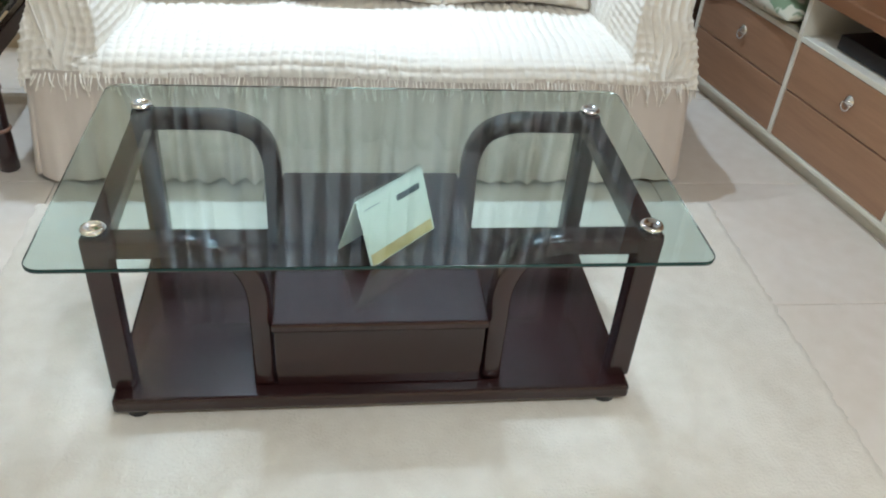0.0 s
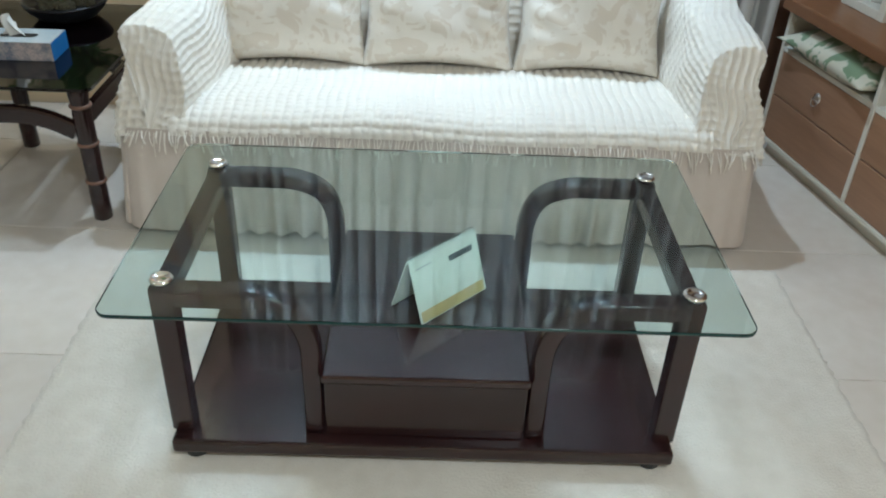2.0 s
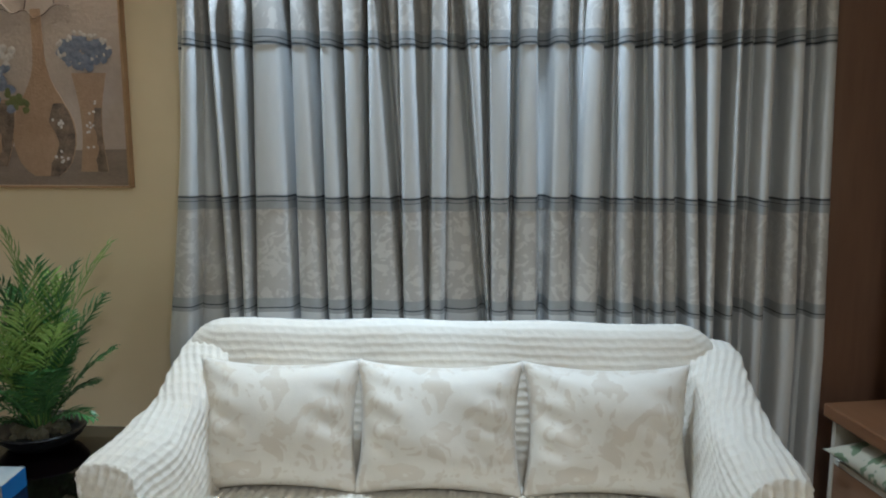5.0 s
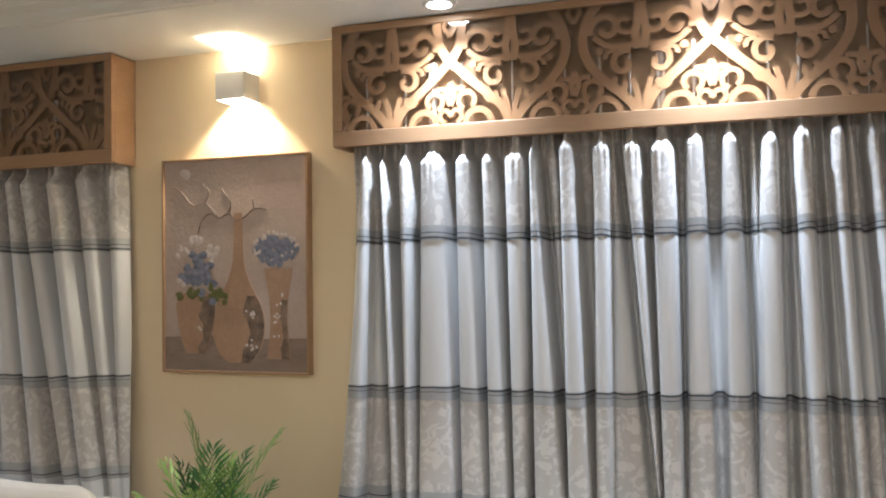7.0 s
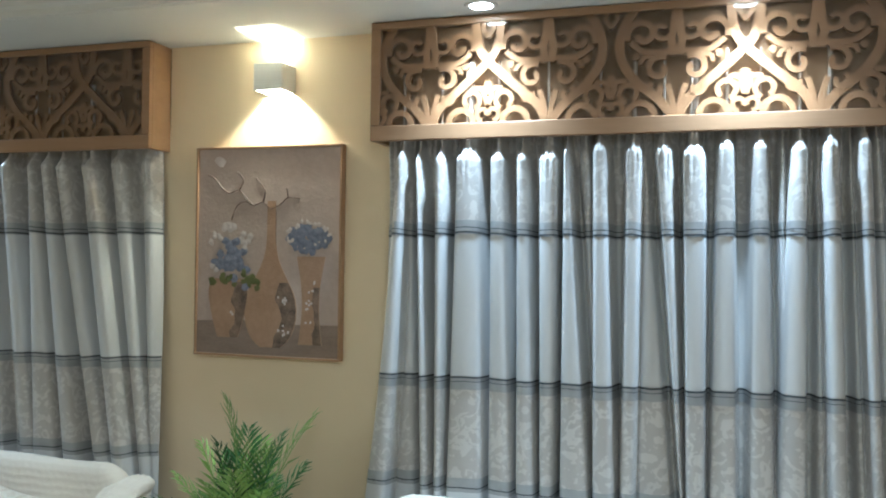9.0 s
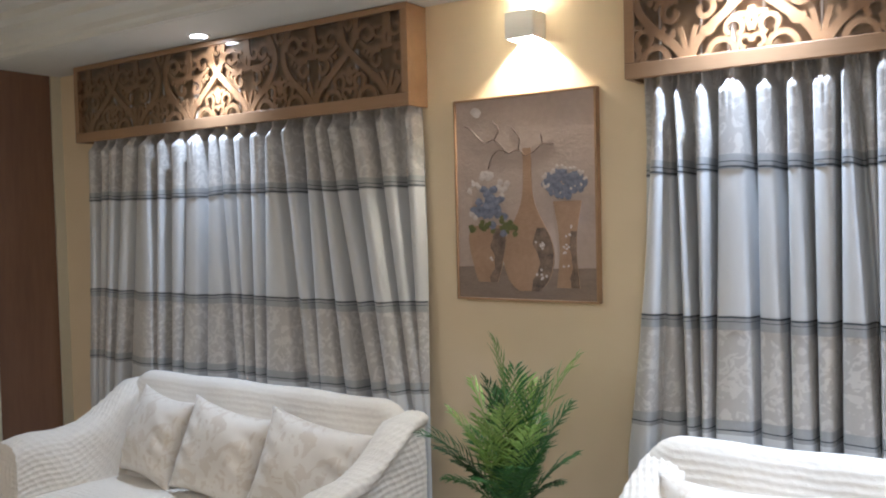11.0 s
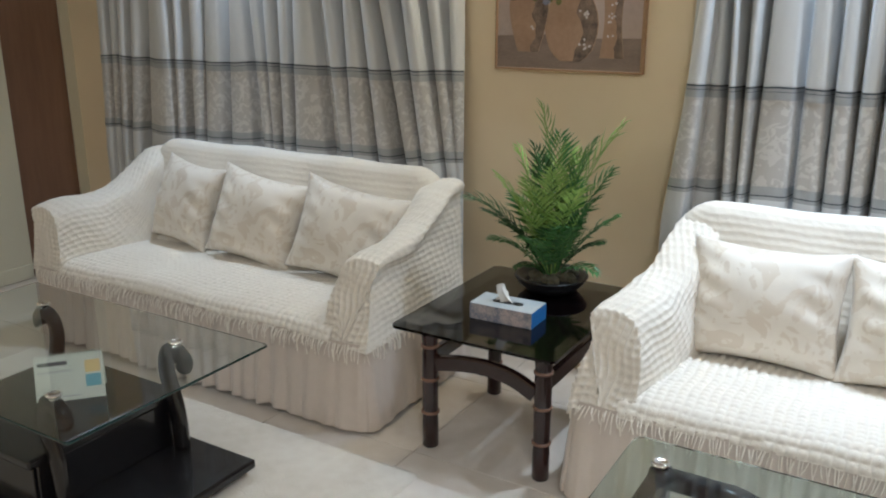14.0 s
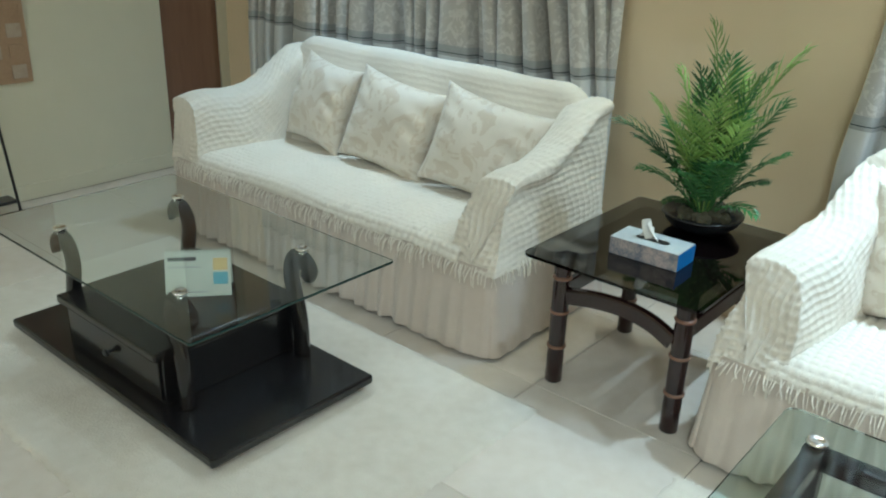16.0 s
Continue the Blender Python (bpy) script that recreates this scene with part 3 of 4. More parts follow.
        sheet("arm", P, WAFFLE, root, "puckered cream cloth", w)
    # skirt
    path = [(-0.925, 0.34), (-0.935, 0.0), (-0.945, -0.32), (-0.93, -0.385), (-0.87, -0.405), (-0.5, -0.405), (0, -0.405), (0.5, -0.405), (0.87, -0.405), (0.93, -0.385), (0.945, -0.32), (0.935, 0.0), (0.925, 0.34)]
    C = spline(path, 760)
    T = np.gradient(C, axis=0)
    T /= np.linalg.norm(T, axis=1, keepdims=True)
    N = np.stack([T[:, 1], -T[:, 0]], 1)
    r = np.random.RandomState(int(abs(cx) * 100))
    L = np.linspace(0, 3.3, 760)
    ph = np.cumsum(np.interp(L, np.linspace(0, 3.3, 60), r.uniform(55, 120, 60))) * (L[1] - L[0])
    am = np.interp(L, np.linspace(0, 3.3, 40), r.uniform(0.15, 1.2, 40))
    am *= np.clip(0.3 + 1.2 * np.exp(-((L - 1.65) / 0.75) ** 4), 0.3, 1.2)
    zs = np.linspace(0.345, 0.012, 22)
    P = np.zeros((760, 22, 3))
    for j, z in enumerate(zs):
        d = (0.345 - z) / 0.333
        off = 0.006 + 0.032 * d + (0.004 + 0.011 * d) * am * np.sin(ph + 0.5 * d * np.sin(L * 9))
        P[:, j, :2] = C + N * off[:, None]
        P[:, j, 2] = z + 0.007 * d * (1 + np.sin(L * 8.3 + cx)) * (0.6 + 0.4 * np.sin(L * 21))
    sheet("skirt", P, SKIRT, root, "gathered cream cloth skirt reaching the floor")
    # fringe along the hem of the upper cover
    bm = bmesh.new()
    rr = random.Random(7 + int(cx))
    for i in range(230):
        k = int(6 + (745) * (0.12 + 0.76 * i / 229))
        c, nn, tt = C[k], N[k], T[k]
        z0, ln, sw, w = 0.338 + rr.uniform(-0.004, 0.004), rr.uniform(0.026, 0.070), rr.uniform(-0.016, 0.016), rr.uniform(0.0012, 0.0030)
        pts = [Vector((c[0] + nn[0] * o + tt[0] * q, c[1] + nn[1] * o + tt[1] * q, z)) for o, q, z in ((0.008, 0, z0), (0.024, sw * 0.4, z0 - ln * 0.45), (0.027, sw, z0 - ln))]
        sweep(pts, (w, w), 4, bm)
    tagged(part("fringe", bm, WAFFLE, root, "short cream thread fringe"), kind="stuff")
    return root


sofa(0.24, 2.60, ((0.030, 0.068, 0.125), (0.012, 0.008, 0.125)), 1.0, "three-seat sofa in a puckered cream slipcover, under the window")
sofa(-2.44, 2.60, ((0.05, 0.0, 0.02), (0.025, -0.022, 0.115)), 0.62, "three-seat sofa in a puckered cream slipcover, near the corner")


def cushion(at, w, h, thick, rx, ry, rz, seed, label):
    """A stuffed square cushion with pulled-out corners."""
    n = 44
    u = np.linspace(-1, 1, n)
    A, B = np.meshgrid(u, u, indexing="ij")
    r = np.random.RandomState(seed)
    wob = sum(r.uniform(-1, 1) * np.sin(A * r.uniform(1.5, 5) + B * r.uniform(1.5, 5) + r.uniform(0, 6)) for _ in range(5)) * 0.006
    pinch = 1 - 0.095 * (1 - B ** 2) * A ** 2
    pinch2 = 1 - 0.12 * (1 - A ** 2) * B ** 2
    prof = (np.clip(1 - np.abs(A) ** 2.6, 0, 1) * np.clip(1 - np.abs(B) ** 2.4, 0, 1)) ** 0.66
    crease = 0.012 * np.sin((A * 6 + B * 14)) * np.exp(-((np.abs(A) - 0.75) / 0.25) ** 2) * prof
    X, Z = A * w / 2 * pinch, B * h / 2 * pinch2
    F = np.stack([X, -(thick / 2 * prof + (wob + crease) * prof), Z], -1)
    K = np.stack([X, thick / 2 * prof * 0.8, Z], -1)
    verts = np.concatenate([F.reshape(-1, 3), K.reshape(-1, 3)])
    idx = np.arange(n * n).reshape(n, n)
    f = np.stack([idx[:-1, :-1], idx[1:, :-1], idx[1:, 1:], idx[:-1, 1:]], -1).reshape(-1, 4)
    g = f[:, ::-1] + n * n
    me = bpy.data.meshes.new("cushion")
    me.from_pydata(verts.tolist(), [], np.concatenate([f, g]).tolist())
    bm = bmesh.new()
    bm.from_mesh(me)
    bmesh.ops.remove_doubles(bm, verts=bm.verts, dist=0.0006)
    bmesh.ops.recalc_face_normals(bm, faces=bm.faces)
    bm.to_mesh(me)
    bm.free()
    me.materials.append(CUSHION)
    me.polygons.foreach_set("use_smooth", [True] * len(me.polygons))
    ob = new("throw_cushion", me)
    ob.matrix_world = pose(*at, rx, ry, rz)
    return tagged(ob, label, "cushion", "sofa cushions")


for i, (x, w, rz) in enumerate(((-0.262, 0.50, 1), (0.222, 0.51, 0), (0.722, 0.50, -1))):
    cushion((x, 2.705, 0.574), w, 0.405, 0.19, -17, 0, rz, 11 + i, "ivory brocade cushion leaning upright on the sofa back")
for i, (x, y, z, w, h, ry, rz) in enumerate(((-2.93, 2.73, 0.585, 0.44, 0.42, 5, -8), (-2.45, 2.70, 0.575, 0.50, 0.42, 8, 2), (-1.94, 2.70, 0.575, 0.52, 0.42, 9, 6))):
    cushion((x, y, z), w, h, 0.19, -19, ry, rz, 31 + i, "ivory brocade cushion slumped askew against the sofa back")


# ---- glass coffee tables ----
def cap(at, parent):
    c = part("cap", lathe([(0.014, 0.0), (0.0225, 0.001), (0.024, 0.005), (0.0215, 0.0085), (0.016, 0.0105), (0.014, 0.0088), (0.0, 0.0088001)], 24), CHROME, parent, "round chrome glass fixing", True)
    c.location = at
    return c


def glass_top(root, w, d, z, material=GLASS, r=0.03, shift=0.0):
    g = part("glass_top", slab(round_rect(-w, w, shift - d, shift + d, r), z, z + 0.009), material, root, "thick clear glass")
    g.visible_shadow = False
    bm = bmesh.new()
    out, inn = round_rect(-w - 0.0012, w + 0.0012, shift - d - 0.0012, shift + d + 0.0012, r), round_rect(-w - 0.0002, w + 0.0002, shift - d - 0.0002, shift + d + 0.0002, r)
    rings = [[bm.verts.new((x, y, q)) for x, y in ln] for ln, q in ((out, z + 0.001), (out, z + 0.008), (inn, z + 0.008), (inn, z + 0.001))]
    n = len(out)
    for a in range(4):
        for i in range(n):
            bm.faces.new((rings[a][i], rings[a][(i + 1) % n], rings[(a + 1) % 4][(i + 1) % n], rings[(a + 1) % 4][i]))
    part("glass_edge", bm, EDGE, root, "dark green polished glass edge", True)


def arch_table(cx, cy, rz):
    root = thing("coffee_table", (cx, cy, 0.012), "glass-topped coffee table with arched dark espresso wood frames", "coffee table", rz=rz)
    H = 0.43
    part("base_board", box(-0.545, 0.545, -0.302, 0.302, 0.02, 0.056, 0.008), ESPRESSO, root)
    for x in (-0.5, 0.5):
        for y in (-0.27, 0.27):
            part("foot", lathe([(0.022, 0.0), (0.026, 0.004), (0.026, 0.0202)], 14), BLACK, root).location = (x, y, 0)
    part("box", box(-0.215, 0.215, -0.27, 0.27, 0.0562, 0.215, 0.004), ESPRESSO, root)
    part("shelf", box(-0.219, 0.219, -0.285, 0.285, 0.2152, 0.238, 0.006), ESPRESSO, root, "dark polished shelf board")
    for sx in (-1, 1):
        for sy in (-1, 1):
            part("post", box(sx * 0.525 - 0.024, sx * 0.525 + 0.024, sy * 0.245 - 0.024, sy * 0.245 + 0.024, 0.0562, H - 0.001, 0.006), ESPRESSO, root)
            pts = spline([(sx * 0.502, sy * 0.245, H - 0.026), (sx * 0.40, sy * 0.245, H - 0.026), (sx * 0.335, sy * 0.245, H - 0.029), (sx * 0.272, sy * 0.245, H - 0.058), (sx * 0.243, sy * 0.245, H - 0.125), (sx * 0.240, sy * 0.245, H - 0.22), (sx * 0.240, sy * 0.245, 0.058)], 34)
            part("arch", sweep([tuple(p) for p in pts], (0.021, 0.024), 12, None, True, (0, 1, 0)), ESPRESSO, root, smooth=True)
            cap((sx * 0.525, sy * 0.245, H + 0.0095), root)
            part("spacer", lathe([(0.012, H - 0.001), (0.012, H + 0.0003)], 12, None, (sx * 0.525, sy * 0.245, 0)), CHROME, root)
        part("side_rail", box(sx * 0.525 - 0.02, sx * 0.525 + 0.02, -0.2205, 0.2205, H - 0.052, H - 0.003, 0.006), ESPRESSO, root)
    glass_top(root, 0.622, 0.358, H + 0.0004)
    return root


arch_table(0.220, 1.537, 0.2)


def scroll_table(cx, cy):
    root = thing("coffee_table", (cx, cy, 0.012), "black glass-topped coffee table with curled scroll supports", "coffee table")
    H = 0.43
    part("base_board", box(-0.60, 0.60, -0.31, 0.31, 0.024, 0.056, 0.008), BLACKWOOD, root)
    for x in (-0.52, 0.52):
        for y in (-0.25, 0.25):
            part("foot", lathe([(0.024, 0.0), (0.03, 0.004), (0.03, 0.0242)], 14), BLACK, root).location = (x, y, 0)
    part("box", box(-0.285, 0.285, -0.245, 0.245, 0.0562, 0.215, 0.004), BLACKWOOD, root)
    front = part("drawer_front", box(-0.27, 0.27, -0.253, -0.2452, 0.07, 0.205, 0.003), BLACKWOOD, root)
    part("drawer_knob", lathe([(0.006, 0), (0.006, 0.012), (0.013, 0.018), (0.011, 0.026), (0.0, 0.0261)], 14), BLACK, front).matrix_local = pose(0, -0.2532, 0.14, 90)
    part("top_board", box(-0.292, 0.292, -0.275, 0.275, 0.2152, 0.245, 0.007), BLACKWOOD, root)
    for sx in (-1, 1):
        for sy in (-1, 1):
            y = 0.02 + sy * 0.222
            pts = spline([(sx * 0.330, y, 0.0564), (sx * 0.328, y, 0.14), (sx * 0.318, y, 0.215), (sx * 0.302, y, 0.275), (sx * 0.290, y, 0.325), (sx * 0.298, y, 0.376), (sx * 0.326, y, 0.402), (sx * 0.362, y, 0.396), (sx * 0.382, y, 0.372), (sx * 0.372, y, 0.350)], 40)
            hw = [(0.028 + 0.006 * math.sin(i / 39 * 3.1), 0.026 - 0.004 * math.sin(i / 39 * 3.1)) for i in range(40)]
            part("support", sweep([tuple(p) for p in pts], hw, 12, None, False, (0, 1, 0)), BLACKWOOD, root, "curled dark wood support", smooth=True)
            part("peg", lathe([(0.016, 0.41), (0.016, 0.4303)], 16, None, (sx * 0.348, y, 0)), CHROME, root, smooth=True)
            cap((sx * 0.348, y, H + 0.0095), root)
    glass_top(root, 0.612, 0.370, H + 0.0004, CLEAR, 0.012, 0.02)
    return root


scroll_table(-2.235, 1.462)


def calendar(at, rz, back=False):
    root = thing("desk_calendar", at, "white paper desk calendar folded as a tent", "calendar", rz=rz)
    for s, nm in ((-1, "front_page"), (1, "back_page")):
        bm = box(-0.105, 0.105, -0.0012, 0.0012, 0, 0.15, 0.0)
        bm.transform(pose(0, s * 0.05, 0, s * 18.5))
        part(nm, bm, mat("pale_card_page", (0.62, 0.64, 0.56), (0.68, 0.69, 0.62), 12, 0.6), root)
    bm = bmesh.new()
    for i in range(22):
        sweep([(-0.098 + i * 0.0093, 0.008 * math.cos(a), 0.143 + 0.008 * math.sin(a)) for a in np.linspace(0, 5.9, 9)], (0.0009, 0.0009), 4, bm)
    part("binding", bm, CHROME, root, "wire ring binding")
    marks = ((0.01, 0.085, 0.108, 0.122, (0.06, 0.07, 0.08), "title_bar"), (-0.1, 0.1, 0.002, 0.028, (0.50, 0.38, 0.16), "ochre_strip"), (-0.09, -0.04, 0.125, 0.129, (0.4, 0.4, 0.4), "text_bar")) if back else ((-0.095, -0.005, 0.118, 0.130, (0.06, 0.07, 0.08), "title_bar"), (0.048, 0.095, 0.085, 0.125, (0.75, 0.55, 0.25), "yellow_block"), (0.048, 0.095, 0.038, 0.078, (0.20, 0.45, 0.55), "blue_block"), (-0.095, 0.03, 0.012, 0.017, (0.45, 0.45, 0.45), "text_bar"), (-0.095, 0.01, 0.095, 0.1, (0.5, 0.5, 0.5), "text_bar"))
    for x0, x1, z0, z1, c, nm in marks:
        bm = box(x0, x1, -0.0019, -0.0014, z0, z1)
        bm.transform(pose(0, -0.05, 0, -18.5))
        part(nm, bm, mat(nm, c, None, 30, 0.6), root)
    return root


calendar((0.245, 1.535, 0.2503), 45, True)
calendar((-2.21, 1.53, 0.2572), 50)


# ---- storage unit along the side wall ----
CAB = Matrix.Translation((CABX, CABY, 0)) @ Matrix.Rotation(radians(ANG), 4, "Z")


def at_cabinet(x, y, z):
    return tuple(CAB @ Vector((x, y, z)))


def handle(parent, y, z):
    """A drop-ring handle on a drawer front."""
    h = part("handle", lathe([(0.020, 0.0), (0.020, 0.002), (0.009, 0.005), (0.006, 0.012), (0.0, 0.0121)], 18), CHROME, parent, "chrome drop-ring handle", True)
    h.matrix_local = pose(-0.0402, y, z, 0, -90, 0)
    ring = part("ring", sweep([(-0.048 - 0.004 * math.sin(a), y + 0.017 * math.cos(a), z - 0.010 - 0.017 * math.sin(a)) for a in np.linspace(-0.3, 3.44, 18)], (0.0028, 0.0028), 8), CHROME, parent, smooth=True)
    return ring


unit = thing("drawer_cabinet", (CABX, CABY, 0), "low walnut drawer cabinet with white edge strips", "cabinet", rz=ANG)
part("plinth", box(0.0, 0.45, -1.64, 0.575, 0.0005, 0.055), WHITEWOOD, unit, "pale recessed plinth")
part("bottom_edge", box(-0.04, 0.45, -1.64, 0.58, 0.0552, 0.072, 0.002), WHITEWOOD, unit, "pale bottom edge strip")
DIV = [-1.64, -1.08, -0.52, 0.04, 0.58]
for y in DIV:
    part("divider", box(-0.0405, 0.45, y - 0.009, y + 0.009, 0.0722, 0.5495, 0.0015), WHITEWOOD, unit, "white edge upright")
for a, b in zip(DIV, DIV[1:]):
    part("drawer", box(-0.038, 0.40, a + 0.0105, b - 0.0105, 0.0735, 0.2355, 0.003), WALNUT, unit)
    upper = part("drawer", box(-0.038, 0.40, a + 0.0105, b - 0.0105, 0.2405, 0.398, 0.003), WALNUT, unit)
    part("rail", box(-0.0395, 0.44, a + 0.0095, b - 0.0095, 0.400, 0.418, 0.0015), WHITEWOOD, unit, "white shelf edge")
    handle(upper, (a + b) / 2, 0.325)
    part("back_panel", box(0.42, 0.44, a + 0.0095, b - 0.0095, 0.4185, 0.549), WALNUT, unit)
top = thing("cabinet_top", at_cabinet(0, 0, 0.5497), "reddish brown wooden board on the drawer cabinet", "worktop", rz=ANG)
part("board", box(-0.07, 0.455, -1.66, 0.60, 0.0, 0.045, 0.006), REDWOOD, top)

tower = thing("display_shelf", at_cabinet(0, 0, 0.5952), "tall beige display shelf with white front edges", "shelf", rz=ANG)
T0, T1, TX, TH = 0.274, 0.505, 0.086, 1.62
part("side_panel", box(TX + 0.018, 0.40, T0, T0 + 0.018, 0.0, TH), BEIGEWOOD, tower)
part("side_panel", box(TX + 0.018, 0.40, T1 - 0.018, T1, 0.0, TH), BEIGEWOOD, tower)
part("back_panel", box(0.385, 0.40, T0 + 0.0185, T1 - 0.0185, 0.0, TH), BEIGEWOOD, tower)
for a, b in ((T0, T0 + 0.032), (T1 - 0.03, T1)):
    part("front_stile", box(TX, TX + 0.0178, a, b, 0.0, TH, 0.002), WHITEWOOD, tower, "white front edge")
part("front_rail", box(TX + 0.0005, TX + 0.0175, T0 + 0.0325, T1 - 0.0305, 0.0, 0.03, 0.002), WHITEWOOD, tower, "white front edge")
part("bottom", box(TX + 0.018, 0.3845, T0 + 0.0185, T1 - 0.0185, 0.0, 0.028), WHITEWOOD, tower)
for z in (0.60, 1.12, 1.60):
    part("shelf", box(TX + 0.018, 0.3845, T0 + 0.0185, T1 - 0.0185, z, z + 0.014), BEIGEWOOD, tower)

structure("wall_panel_back", box(1.43, 2.02, WALL_Y - 0.025, WALL_Y - 0.0005, 0.003, CEIL - 0.002, 0.002), DARKWOOD, "dark brown wood panelling beside the curtain", "panelling")
bm = box(0.448, 0.4695, -1.66, 0.66, 0.60, CEIL - 0.002, 0.002)
bm.transform(CAB)
structure("wall_panel_side", bm, DARKWOOD, "dark brown wood panelling above the cabinet", "panelling")

# flowers in a white pot on the display shelf
vase = thing("flower_vase", at_cabinet(0.165, 0.415, 0.6235), "small white ceramic pot with purple and pink artificial flowers", "vase", rz=ANG)
part("pot", lathe([(0.028, 0), (0.034, 0.006), (0.038, 0.03), (0.040, 0.06), (0.036, 0.088), (0.033, 0.09), (0.030, 0.07)], 24), WHITE, vase, smooth=True)
part("relief", sweep([(-0.041, 0.02 * math.cos(a), 0.048 + 0.02 * math.sin(a)) for a in np.linspace(0, 6.2, 16)], (0.002, 0.002), 5), BEIGEWOOD, vase, "raised ring on the pot")
rr = random.Random(5)
for i in range(9):
    a, h, d = rr.uniform(0, 6.28), rr.uniform(0.15, 0.215), rr.uniform(0.01, 0.062)
    c = Vector((d * math.cos(a) - 0.015, d * math.sin(a), h))
    bm = bmesh.new()
    for ring, cnt, rad in ((0, 5, 0.010), (1, 7, 0.021), (2, 8, 0.030)):
        for j in range(cnt):
            w = 6.28 * j / cnt + ring * 0.5
            mtx = Matrix.Translation(c + Vector((rad * math.cos(w), rad * math.sin(w), 0.012 - ring * 0.009))) @ Euler((0.9 - ring * 0.25, 0, w + 1.57)).to_matrix().to_4x4() @ Matrix.Diagonal((0.015, 0.004, 0.014, 1))
            bmesh.ops.create_icosphere(bm, subdivisions=1, radius=1, matrix=mtx)
    tone = ((0.42, 0.18, 0.34), (0.60, 0.36, 0.46), (0.62, 0.52, 0.56), (0.10, 0.05, 0.12))[i % 4]
    part("flower", bm, mat("petal", tone, tuple(q * 0.7 for q in tone), 40, 0.6), vase, smooth=True)
    part("stem", sweep([(0, 0, 0.05), tuple(c * 0.5 + Vector((0, 0, 0.05))), tuple(c)], (0.002, 0.002), 5), STEM, vase)
bm = bmesh.new()
for i in range(26):
    a, h, d = rr.uniform(0, 6.28), rr.uniform(0.10, 0.16), rr.uniform(0.02, 0.07)
    mtx = Matrix.Translation((d * math.cos(a), d * math.sin(a), h)) @ Euler((rr.uniform(-1, 1), rr.uniform(-1, 1), a)).to_matrix().to_4x4() @ Matrix.Diagonal((0.024, 0.009, 0.003, 1))
    bmesh.ops.create_icosphere(bm, subdivisions=1, radius=1, matrix=mtx)
part("foliage", bm, mat("dark_leaf", (0.02, 0.06, 0.03), (0.05, 0.10, 0.05), 30, 0.5), vase)

# folded bolster and dark box in the open niches
ivy = thing("trailing_plant", at_cabinet(0.20, 0.39, 1.2095), "small green trailing plant in a pale pot on the shelf", "plant", rz=ANG)
part("pot", lathe([(0.03, 0), (0.036, 0.004), (0.045, 0.07), (0.047, 0.075), (0.04, 0.075)], 20), WHITE, ivy, smooth=True)
for i in range(16):
    a, h = rr.uniform(0, 6.28), rr.uniform(0.07, 0.15)
    d = rr.uniform(0.03, 0.08)
    bm = bmesh.new()
    bmesh.ops.create_icosphere(bm, subdivisions=2, radius=1, matrix=Matrix.Translation((d * math.cos(a), d * math.sin(a), h)) @ Euler((rr.uniform(-1, 1), rr.uniform(-1, 1), a)).to_matrix().to_4x4() @ Matrix.Diagonal((0.03, 0.016, 0.002, 1)))
    part("leaf", bm, LEAF, ivy)
tin = thing("small_tin", at_cabinet(0.33, 0.545, 0.5952), "small dark blue tin at the back of the board", "tin", rz=ANG)
part("body", lathe([(0.028, 0), (0.03, 0.003), (0.03, 0.05), (0.028, 0.053)], 20), mat("navy_tin", (0.02, 0.05, 0.10), (0.03, 0.07, 0.13), 9, 0.35), tin, smooth=True)
part("lid", lathe([(0.031, 0.0532), (0.031, 0.064), (0.028, 0.067)], 20), BLACK, tin, smooth=True)
PRINT = jacquard("leaf_print_cotton", (0.68, 0.64, 0.50), (0.20, 0.27, 0.15), 8, 0.7, 0.7)
pil = cushion(at_cabinet(0.085, 0.305, 0.478), 0.50, 0.36, 0.150, 84, 0, ANG + 90, 55, "cream cushion with green leaf print lying in the niche")
pil.data.materials.clear()
pil.data.materials.append(PRINT)
dev = thing("set_top_box", at_cabinet(0.10, -0.22, 0.4185), "flat black electronic box in the open niche", "electronics", rz=ANG)
part("case", box(-0.10, 0.10, -0.14, 0.14, 0.004, 0.05, 0.004), BLACK, dev)
for x in (-0.08, 0.08):
    for y in (-0.11, 0.11):
        part("foot", lathe([(0.008, 0.0), (0.008, 0.0042)], 10, None, (x, y, 0)), BLACK, dev)

# ---- wall lamp and painting ----
lampy = thing("wall_sconce", (-1.112, WALL_Y, 2.296), "square white up-and-down wall light, lit", "wall lamp")
part("front", box(-0.059, 0.059, -0.108, -0.1, -0.05, 0.05, 0.002), WHITE, lampy)
for s_ in (-1, 1):
    a, b = sorted((s_ * 0.059, s_ * 0.052))
    part("side", box(a, b, -0.0998, -0.0005, -0.05, 0.05, 0.001), WHITE, lampy)
# unseen inner strips, added to narrow the upward beam
for s_ in (-1, 1):
    a, b = sorted((s_ * 0.0516, s_ * 0.024))
    part("baffle", box(a, b, -0.0996, -0.0065, 0.043, 0.049), WHITE, lampy)
part("back_plate", box(-0.0518, 0.0518, -0.006, -0.0005, -0.05, 0.05), WHITE, lampy)
part("bulb", lathe([(0.002, -0.0075), (0.0065, -0.004), (0.0065, 0.004), (0.002, 0.0075)], 12, None, (0, -0.03, 0)), glow("bulb_glass", (1.0, 0.82, 0.55), 30), lampy)

art = thing("painting", (-1.148, WALL_Y - 0.032, 1.2525), "framed still life painting of three vases with blue flowers", "painting")
PW, PH = 0.615, 0.797


